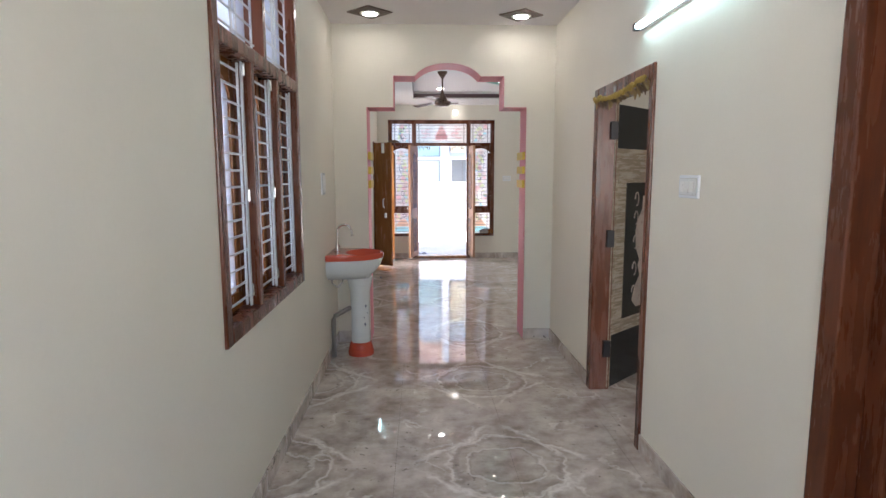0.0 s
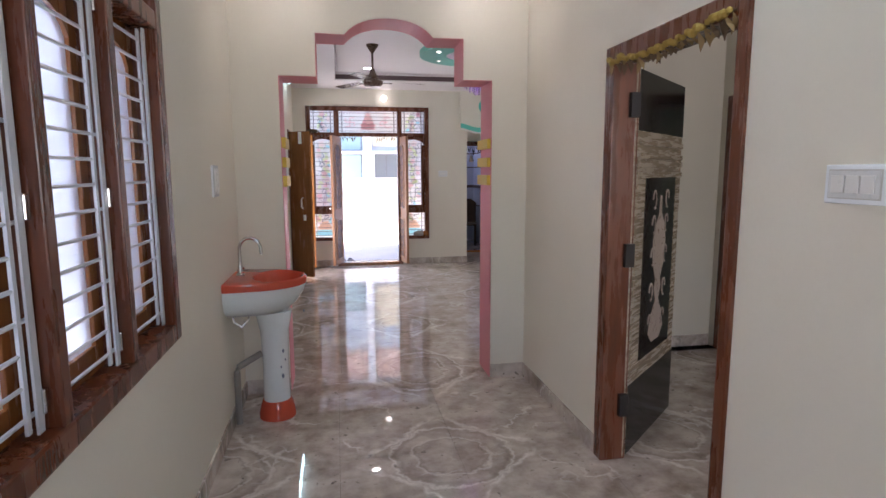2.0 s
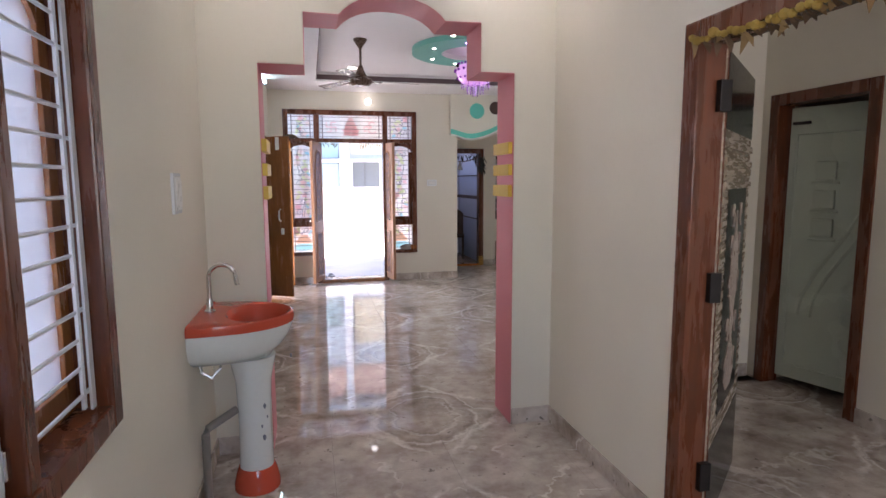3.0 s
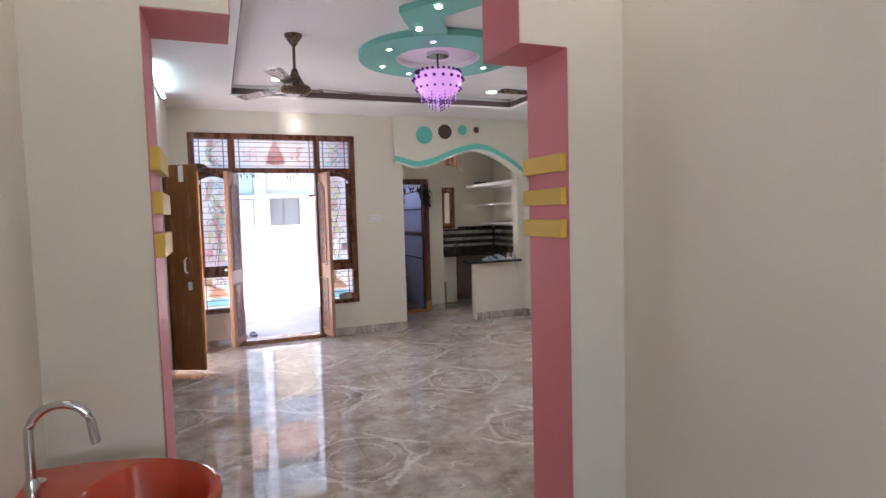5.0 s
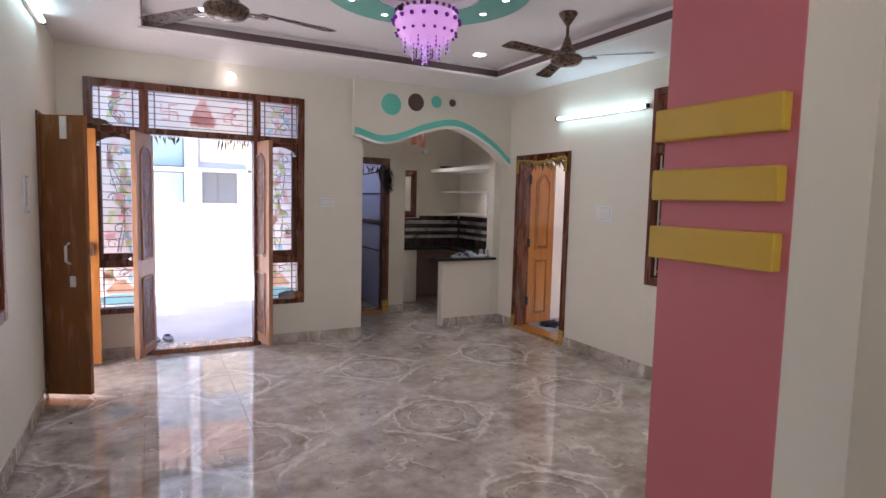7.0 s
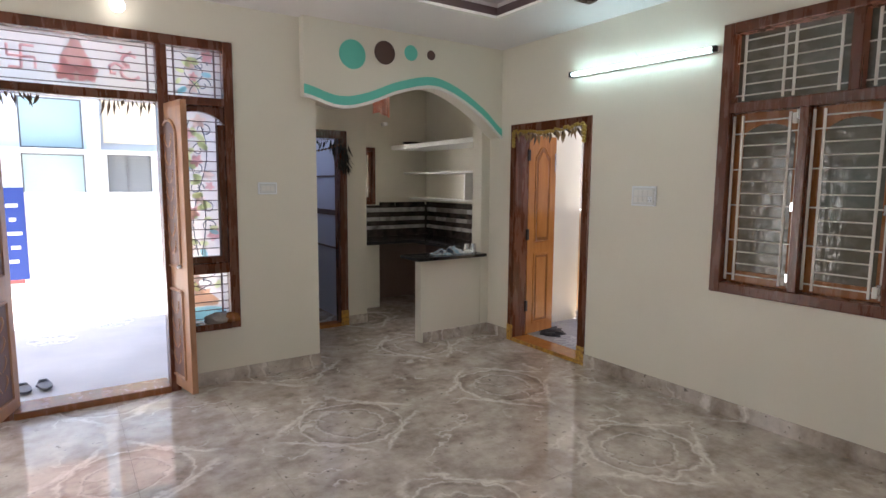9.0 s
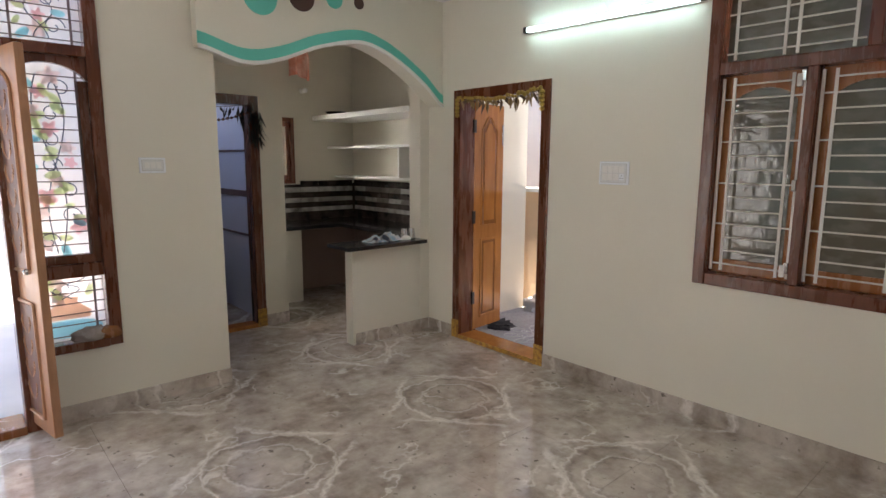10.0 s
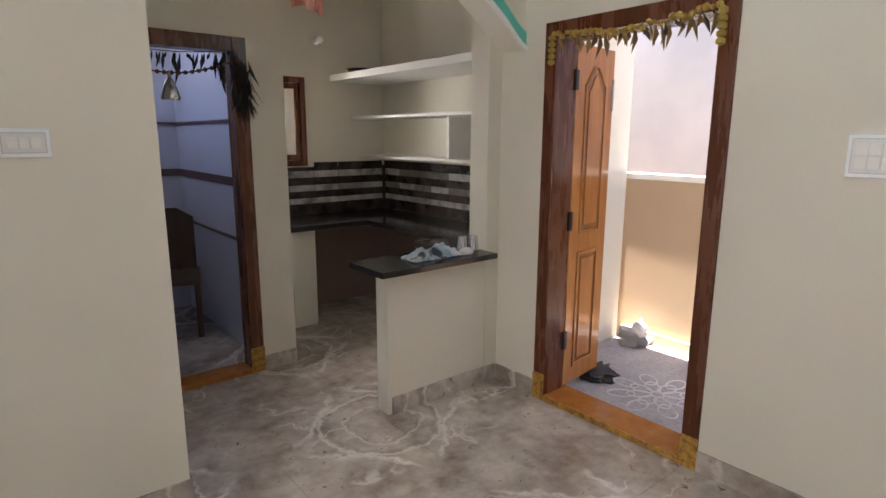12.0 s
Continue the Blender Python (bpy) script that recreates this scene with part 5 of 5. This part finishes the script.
GREYPIPE = plain("grey_pvc", (0.24, 0.22, 0.20), 0.45)
part("pipe", tube(bmesh.new(), [(0.03, -0.09, 0.0), (0.03, -0.09, 0.33), (0.04, -0.085, 0.36), (0.17, -0.02, 0.42)], 0.02, 10), GREYPIPE, pipe, "", True)
part("hose", tube(bmesh.new(), [(0.01, -0.08, 0.71), (0.03, -0.09, 0.64), (0.07, -0.09, 0.61), (0.11, -0.07, 0.65), (0.12, -0.05, 0.73)], 0.008, 8), STEEL, pipe, "", True)

# ---- small things in the kitchen ----
r4 = random.Random(12)
bm = bmesh.new()
gw, gh = 26, 16
vv = []
for i in range(gw):
    for j in range(gh):
        u, v = i / (gw - 1), j / (gh - 1)
        q = noise.noise(Vector((u * 5, v * 4, 1.3))) + 0.5 * noise.noise(Vector((u * 11, v * 9, 4.0)))
        edge = math.sin(math.pi * u) ** 0.5 * math.sin(math.pi * v) ** 0.5
        vv.append(bm.verts.new((3.36 + 0.34 * u + 0.02 * q, 10.36 + 0.16 * v + 0.015 * q, 0.857 + max(0.0, edge * (0.045 + 0.06 * q)))))
for i in range(gw - 1):
    for j in range(gh - 1):
        bm.faces.new((vv[i * gh + j], vv[(i + 1) * gh + j], vv[(i + 1) * gh + j + 1], vv[i * gh + j + 1]))
bmesh.ops.solidify(bm, geom=bm.faces[:], thickness=0.003)
gc = Nodes("blue_white_cloth")
CLOTH = gc.done(gc.ramp(gc.noise(gc.local(), 9, 3), (0.42, (0.85, 0.87, 0.88)), (0.5, (0.36, 0.58, 0.70)), (0.56, (0.72, 0.74, 0.74)), (0.66, (0.06, 0.08, 0.12))), 0.85)
tagged(part("folded_cloth", bm, CLOTH, None, "", True), "crumpled white and blue cloth on the granite slab", "cloth")
for x, y in ((3.79, 10.47), (3.86, 10.45)):
    t = thing("steel_tumbler", pose(x, y, 0.852), "steel tumbler upside down on the granite slab", "tumbler", "steel tumblers")
    part("body", lathe(bmesh.new(), ((0.034, 0.0), (0.036, 0.003), (0.026, 0.085), (0.022, 0.09), (0.0, 0.09)), 18), STEEL, t, "", True)
tagged(part("plastic_packet", lathe(bmesh.new(), ((0.0, 0.0), (0.05, 0.003), (0.055, 0.018), (0.03, 0.036), (0.0, 0.038)), 9, (3.74, 10.38, 0.852), 0.6), PLASTIC, None, "", True), "small white packet beside the cloth", "packet")
pan = thing("frying_pan", pose(4.22, 12.3, 2.055), "dark pan lying on the top kitchen shelf", "pan")
part("body", lathe(bmesh.new(), ((0.0, 0.0), (0.09, 0.0), (0.12, 0.035), (0.115, 0.036), (0.085, 0.006), (0.0, 0.006)), 20), BLACKIRON, pan, "", True)
part("handle", tube(bmesh.new(), [(0.11, 0, 0.03), (0.24, -0.05, 0.04)], 0.01, 8), BLACKIRON, pan)
lamp = thing("hanging_cloth", pose(3.25, 11.3, 2.95), "pale pink folded cloth hanging from the kitchen ceiling", "cloth")
part("cord", tube(bmesh.new(), [(0, 0, 0), (0, 0, -0.32)], 0.004, 6), BLACKIRON, lamp)
gk = Nodes("pale_pink_cloth")
PINKCLOTH = gk.done(gk.mix(gk.span(gk.noise(gk.local(), 9, 3), 0.45, 0.62), (0.72, 0.36, 0.27), (0.82, 0.58, 0.50)), 0.85)
fold = bmesh.new()
grid = []
for i in range(15):
    for j in range(13):
        u, v = i / 14, j / 12
        grid.append(fold.verts.new(((u - 0.5) * 0.21 * (0.35 + 0.65 * min(1.0, v * 2.2)), 0.02 * math.sin(u * 15) * (0.3 + v) + 0.01 * noise.noise(Vector((u * 4, v * 4, 0))), -0.30 - 0.37 * v + 0.02 * math.sin(u * 5) * v)))
for i in range(14):
    for j in range(12):
        fold.faces.new((grid[i * 13 + j], grid[i * 13 + j + 1], grid[(i + 1) * 13 + j + 1], grid[(i + 1) * 13 + j]))
bmesh.ops.solidify(fold, geom=fold.faces[:], thickness=0.004)
part("cloth_fold", fold, PINKCLOTH, lamp, "", True)
kb = thing("kitchen_bulb", pose(3.955, KY, 2.33), "small dim white bulb on the kitchen wall", "bulb")
part("holder", lathe(bmesh.new(), ((0.0, 0.0), (0.03, 0.0), (0.022, 0.05), (0.0, 0.055)), 12), PLASTIC, kb).matrix_basis = pose(0, 0, 0, 90)
part("bulb", lathe(bmesh.new(), ((0.0, 0.05), (0.015, 0.052), (0.028, 0.075), (0.028, 0.09), (0.0, 0.105)), 12), glow("kitchen_bulb_glass", (1.0, 0.95, 0.82), 0.01), kb, "small dim bulb", True).matrix_basis = pose(0, 0, 0, 90)

# store room: bands on the wall and an old chair
for z0, z1 in ((1.185, 1.245), (1.62, 1.64), (0.80, 0.82)):
    structure("wall_trim", box(1.95, 2.95, 13.265, 13.282, z0, z1), TRAYEDGE, "dark tile border on the store room wall", "wall trim")
    structure("wall_trim", box(2.935, 2.952, 11.56, 13.265, z0, z1), TRAYEDGE, "dark tile border on the store room wall", "wall trim")
chair = thing("wooden_chair", pose(2.62, 12.62, 0, 0, 0, -15), "old brown wooden chair in the dim store room", "chair")
OLDWOOD = wood("old_brown_wood", (0.05, 0.03, 0.02), (0.13, 0.08, 0.05), 0.6)
part("seat", box(-0.24, 0.24, -0.24, 0.24, 0.42, 0.46, 0.008), OLDWOOD, chair)
bk = bmesh.new()
prism(bk, [(-0.22, 0.46), (-0.22, 0.88), (-0.1, 0.96), (0.1, 0.96), (0.22, 0.88), (0.22, 0.46)], 0.2, 0.235)
part("backrest", bk, OLDWOOD, chair)
for x in (-0.21, 0.21):
    for y in (-0.21, 0.21):
        part("leg", box(x - 0.022, x + 0.022, y - 0.022, y + 0.022, -0.012, 0.42, 0.004), OLDWOOD, chair)

# cloth bags on the side light sill
CLOUDY = plain("cloudy_plastic", (0.36, 0.31, 0.29), 0.25)
for x, y, s, mat, lab in ((0.99, HY - 0.045, 0.062, CLOUDY, "crumpled cloudy plastic bag on the window sill"), (1.09, HY - 0.05, 0.055, TEAKMID, "small brown pouch on the window sill"), ):
    bm = bmesh.new()
    bmesh.ops.create_icosphere(bm, subdivisions=3, radius=s)
    for v in bm.verts:
        k = 1 + 0.35 * noise.noise(v.co * 28)
        v.co = Vector((v.co.x * 1.5 * k, v.co.y * 0.8 * k, max(-s * 0.55, v.co.z * 0.8 * k)))
    ob = part("plastic_bag" if mat is CLOUDY else "cloth_pouch", bm, mat, None, "", True)
    ob.matrix_world = pose(x + 0.31, HY + 0.0, 0.475 + s * 0.55)
    tagged(ob, lab, "bag")

# ---- outside things ----
STONE = painted("rough_white_stone", (0.50, 0.48, 0.47), 0.85, 0.35, 0.9)


def lump(name, m, s, mat, label, category, squash=0.6, f=2.2, amp=0.3, sub=3):
    bm = bmesh.new()
    bmesh.ops.create_icosphere(bm, subdivisions=sub, radius=s)
    for v in bm.verts:
        k = 1 + amp * noise.noise(v.co * f / s)
        v.co = Vector((v.co.x * k, v.co.y * k, max(-s * squash * 0.8, v.co.z * squash * k * 1.4)))
    ob = part(name, bm, mat, None, "", True)
    ob.matrix_world = m @ Matrix.Translation((0, 0, s * squash * 0.8))
    return tagged(ob, label, category)


lump("stone_block", pose(5.335, 10.21, -0.03), 0.105, STONE, "rough whitish stone by the passage wall", "stone", 0.72, 1.7, 0.75)
rag = lump("dark_rag", pose(4.60, 10.02, -0.03), 0.12, plain("dark_rag", (0.04, 0.038, 0.045), 0.9), "frayed dark rag on the passage floor", "rag", 0.22, 7, 0.9)
structure("passage_step", box(5.415, 5.437, 7.0, 10.39, -0.03, 0.06, 0.008), PEACH, "low peach plinth along the passage wall", "step")
RANGOLI = painted("white_chalk", (0.62, 0.62, 0.64), 0.9, 0.3)
rg = thing("floor_drawing", pose(4.66, 9.62, -0.031), "faded white chalk flower drawing on the passage floor", "floor drawing")
for k in range(8):
    a = k * math.pi / 4
    for rad, pr in ((0.11, 0.075), (0.22, 0.085)):
        part("chalk_petal", tube(bmesh.new(), [((rad + pr * math.cos(t)) * math.cos(a) - 0.6 * pr * math.sin(t) * math.sin(a), (rad + pr * math.cos(t)) * math.sin(a) + 0.6 * pr * math.sin(t) * math.cos(a), 0.0) for t in [i * 0.53 for i in range(13)]], 0.007, 4), RANGOLI, rg)
for px, py in ((0.2, 12.6), (0.75, 13.1), (0.35, 13.6)):
    rg2 = thing("floor_drawing", pose(px, py, -0.04), "faded white chalk drawing on the forecourt", "floor drawing")
    for k in range(6):
        a = k * math.pi / 3
        part("chalk_petal", tube(bmesh.new(), [(0.12 * math.cos(a) + 0.09 * math.cos(a + t), 0.12 * math.sin(a) + 0.09 * math.sin(a + t), 0.0) for t in [i * 0.55 for i in range(12)]], 0.010, 4), WHITEPAINT, rg2)
# shoes by the threshold
SHOE = plain("grey_sandal", (0.12, 0.12, 0.13), 0.6)
for x, y in ((0.03, 11.0), (0.16, 11.02)):
    s = thing("sandal", pose(x, y, -0.04, 0, 0, 10), "dark grey rubber sandal outside the door", "sandal", "pair of sandals")
    part("sole", prism(bmesh.new(), [(0.045 * math.cos(a) * (1 + 0.25 * math.sin(a)), 0.125 * math.sin(a)) for a in [i * math.pi / 10 for i in range(20)]], 0, 0.018), SHOE, s).matrix_basis = pose(0, 0, 0.018, 90)
    part("strap", tube(bmesh.new(), [(-0.045, 0.02, 0.015), (-0.02, 0.06, 0.045), (0.02, 0.06, 0.045), (0.045, 0.02, 0.015)], 0.012, 6), SHOE, s)

# gate leaf with a blue banner beside the forecourt
gate = thing("steel_gate", pose(-0.75, 15.9, -0.04), "red and white barred gate with a blue banner", "gate")
GATERED = painted("gate_red", (0.45, 0.10, 0.10), 0.5)
for i in range(17):
    part("gate_bar", box(0.0, 0.62, -0.02, 0.02, 0.12 + i * 0.08, 0.17 + i * 0.08), WHITEPAINT if i % 2 else GATERED, gate)
for x in (0.0, 0.6):
    part("gate_post", box(x, x + 0.05, -0.03, 0.03, 0, 1.55), WHITEPAINT, gate)
part("banner", box(0.36, 0.66, -0.05, -0.045, 0.18, 1.5), painted("blue_banner", (0.014, 0.045, 0.24), 0.5), gate, "blue printed banner")
for i in range(5):
    part("banner_mark", box(0.44 + 0.03 * (i % 2), 0.55 + 0.03 * (i % 3), -0.054, -0.051, 0.42 + i * 0.2, 0.47 + i * 0.2), WHITEPAINT, gate)

# house across the lane
house = thing("apartment_house", pose(0, 0, 0), "pale two-storey house across the lane", "house")
PALEB = painted("pale_blue_wall", (0.50, 0.56, 0.60), 0.7, 0.05)
YB0 = 20.5
wins = [(-0.30, 0.82, 1.1, 2.13), (-0.30, 0.82, 2.25, 3.3), (1.25, 2.12, 1.1, 2.22), (-2.2, -0.9, 1.1, 2.13)]
part("wall", walled("y", YB0, YB0 + 0.25, -9, 9, -0.2, 7.0, wins), PALEB, house)
part("roof", box(-9.3, 9.3, YB0 - 0.4, YB0 + 6, 7.0, 7.2), WHITEPAINT, house)
part("wall", box(-9, 9, YB0 + 3.0, YB0 + 3.2, -0.2, 7.0), PALEB, house)
part("parapet_band", box(-4.0, 5.0, YB0 - 0.10, YB0 - 0.002, 4.75, 5.75), painted("orange_peach_band", (0.74, 0.47, 0.37), 0.7), house, "orange-peach painted upper band")
part("railing", box(-4.0, 5.0, YB0 - 0.16, YB0 - 0.101, 5.9, 5.96), BLACKIRON, house)
for k in range(30):
    part("railing_bar", box(-4.0 + 0.3 * k, -3.97 + 0.3 * k, YB0 - 0.15, YB0 - 0.12, 5.5, 5.9), BLACKIRON, house)
part("ledge", box(-9, 9, YB0 - 0.3, YB0, 2.15, 2.23), WHITEPAINT, house)
part("column", box(0.88, 1.12, YB0 - 0.32, YB0, -0.2, 7.0), WHITEPAINT, house)
part("column", box(2.35, 2.6, YB0 - 0.3, YB0, -0.2, 7.0), WHITEPAINT, house)
part("upper_panel", box(1.2, 2.35, YB0 - 0.06, YB0 - 0.002, 2.4, 3.9), painted("sand_panel", (0.70, 0.60, 0.42), 0.7), house)
GREEN_GLASS = plain("greenish_glass", (0.30, 0.42, 0.42), 0.08)
# Grey that paints the shade inside the open recess at right.
RECESS_SHADE = plain("recess_shade_grey", (0.15, 0.165, 0.17), 0.12)
FRAMEGREY = plain("grey_window_frame", (0.10, 0.105, 0.11), 0.5)
for x0, x1, z0, z1 in wins:
    wv = part("window", box(x0, x1, YB0 + 0.02, YB0 + 0.05, z0, z0 + 0.03), FRAMEGREY, house)
    for b in ((x0, x1, z1 - 0.03, z1), (x0, x0 + 0.03, z0 + 0.03, z1 - 0.03), (x1 - 0.03, x1, z0 + 0.03, z1 - 0.03)):
        part("frame", box(b[0], b[1], YB0 + 0.02, YB0 + 0.05, b[2], b[3]), FRAMEGREY, wv)
    shaded = x0 > 1.0
    # The recess has no glass; a grey sheet stands in for its shade.
    part("pane", box(x0 + 0.03, x1 - 0.03, YB0 + 0.03, YB0 + 0.04, z0 + 0.03, z1 - 0.03), RECESS_SHADE if shaded else GREEN_GLASS, wv)
    if shaded:
        xm = x0 + (x1 - x0) * 0.45
        part("mullion", box(xm - 0.02, xm + 0.02, YB0 + 0.005, YB0 + 0.025, z0 + 0.03, z1 - 0.03), FRAMEGREY, wv)
    part("sill", box(x0 - 0.06, x1 + 0.06, YB0 - 0.08, YB0 - 0.002, z0 - 0.07, z0 - 0.01), WHITEPAINT, wv)

# ---- skirting and floor tiles ----
def skirting(axis, at, u0, u1, side, mat, gaps=()):
    cuts = [u0] + [g for gap in gaps for g in gap] + [u1]
    for a, b in zip(cuts[::2], cuts[1::2]):
        lo, hi = sorted((at, at + side * 0.011))
        bm = box(lo, hi, a, b, -0.011, 0.10, 0.002) if axis == "x" else box(a, b, lo, hi, -0.011, 0.10, 0.002)
        structure("baseboard", bm, mat, "polished grey-brown tile skirting", "skirting")


skirting("x", XL, -1.6, YA, 1, TILE_COR)
skirting("x", XR, -1.6, YA, -1, TILE_COR, ((D0[0], D0[1]), (D1[0], D1[1])))
skirting("y", YA, XL + 0.011, JL, -1, TILE_COR)
skirting("y", YA, JR, XR - 0.011, -1, TILE_COR)
skirting("x", XL, YB, HY, 1, TILE, ((LD[0], LD[1]),))
skirting("y", HY, XL + 0.011, 2.116, -1, TILE, ((-0.06, 1.02),))
skirting("x", HX, 5.4, 10.38, -1, TILE, ((D3[0], D3[1]),))
skirting("y", 10.395, 3.215, HX - 0.011, -1, TILE)
skirting("y", 11.44, 2.90, 3.13, -1, TILE)
skirting("x", 2.116, HY, 11.44, 1, TILE)
skirting("x", 3.18, -1.6, 4.38, -1, TILE_COR)
skirting("y", 5.30, XR + 0.12, 3.168, -1, TILE_COR)

# dado of brick-like tiles behind the worktop
dado = thing("tile_dado", pose(0, 0, 0), "black and white relief brick tiles behind the worktop", "wall tiles", "", "structure")
gd = Nodes("dark_dado_tile")
DARKT = gd.done(gd.ramp(gd.noise(gd.where(), 9, 5), (0.35, (0.018, 0.014, 0.013)), (0.7, (0.085, 0.065, 0.055))), 0.25)
gl = Nodes("pale_dado_tile")
rnd = gl.n("ObjectInfo").outputs["Random"]
pale = gl.ramp(gl.noise(gl.where(), 8, 5), (0.3, (0.10, 0.09, 0.085)), (0.48, (0.36, 0.34, 0.33)), (0.7, (0.55, 0.53, 0.52)))
PALET = gl.done(gl.mix(gl.span(rnd, 0.55, 1.0, 0.0, 0.85), pale, (0.085, 0.06, 0.048)), 0.3)
for bx in ((3.135, KX - 0.004, KY - 0.004, KY - 0.001, 0.84, 1.26), (KX - 0.004, KX - 0.001, 10.545, KY - 0.004, 0.84, 1.30)):
    part("tile_bed", box(*bx), DARKT, dado)
rows_z = [(0.845, 0.935, 0), (0.938, 0.985, 1), (0.988, 1.045, 0), (1.048, 1.10, 1), (1.103, 1.165, 0), (1.168, 1.225, 1), (1.228, 1.30, 0)]
me_cache = {}
r6 = random.Random(2)
for z0, z1, pale in rows_z:
    key = (z0, pale)
    me_cache[key] = mesh_of("dado_tile", box(-0.117, 0.117, -0.012, 0.0, z0, z1, 0.003), PALET if pale else DARKT)
    shift = r6.uniform(-0.1, 0.0)
    for wall_i, (n, m_of) in enumerate(((6, lambda k: pose(3.29 + 0.24 * k, KY, 0)), (8, lambda k: pose(KX, 12.45 - 0.24 * k, 0, 0, 0, -90)))):
        for k in range(n):
            m = m_of(k)
            if wall_i == 0 and z1 > KW[2] and m.translation.x < KW[1] + 0.1:
                continue
            ob = new("tile", me_cache[key])
            ob.parent = dado
            ob.matrix_basis = m @ pose(0, r6.uniform(-0.003, 0.0), 0)

# floor tiles
T = PITCH / 2
tile_mesh = {}


def floor_tiles(parent, x0, x1, y0, y1, cx, cy, mat):
    i0, i1 = math.floor((x0 - cx) / T), math.ceil((x1 - cx) / T)
    j0, j1 = math.floor((y0 - cy) / T), math.ceil((y1 - cy) / T)
    for i in range(i0, i1):
        for j in range(j0, j1):
            a, b = max(cx + i * T, x0), min(cx + (i + 1) * T, x1)
            c, d = max(cy + j * T, y0), min(cy + (j + 1) * T, y1)
            if b - a < 0.01 or d - c < 0.01:
                continue
            key = (round(b - a, 3), round(d - c, 3), mat.name)
            if key not in tile_mesh:
                g = 0.0008
                tile_mesh[key] = mesh_of("tile", box(g, b - a - g, g, d - c - g, -0.011, 0.0), mat)
            ob = new("tile", tile_mesh[key])
            ob.parent = parent
            ob.location = (a, c, 0)


floor_c = tagged(new("floor_corridor"), "polished grey-brown marble-look corridor floor tiles", "floor", "", "structure")
floor_tiles(floor_c, XL, XR, -1.6, YB, 0.57, 2.55, TILE_COR)
floor_tiles(floor_c, XR, 4.2, -1.6, 5.3, 0.57, 2.55, TILE_COR)
floor_h = tagged(new("floor_hall"), "polished grey-brown marble-look hall floor tiles with ring pattern", "floor", "", "structure")
floor_tiles(floor_h, XL - 0.23, HX + 0.2, YB, HY, 1.87, 9.11, TILE)
floor_tiles(floor_h, -0.06, 1.02, HY, HY + 0.23, 1.87, 9.11, TILE)
floor_tiles(floor_h, 2.116, KX, HY, 11.44, 1.87, 9.11, TILE)
floor_tiles(floor_h, 3.13, KX, 11.44, KY, 1.87, 9.11, TILE)
floor_tiles(floor_h, 1.95, 2.95, 11.44, 13.28, 1.87, 9.11, TILE)
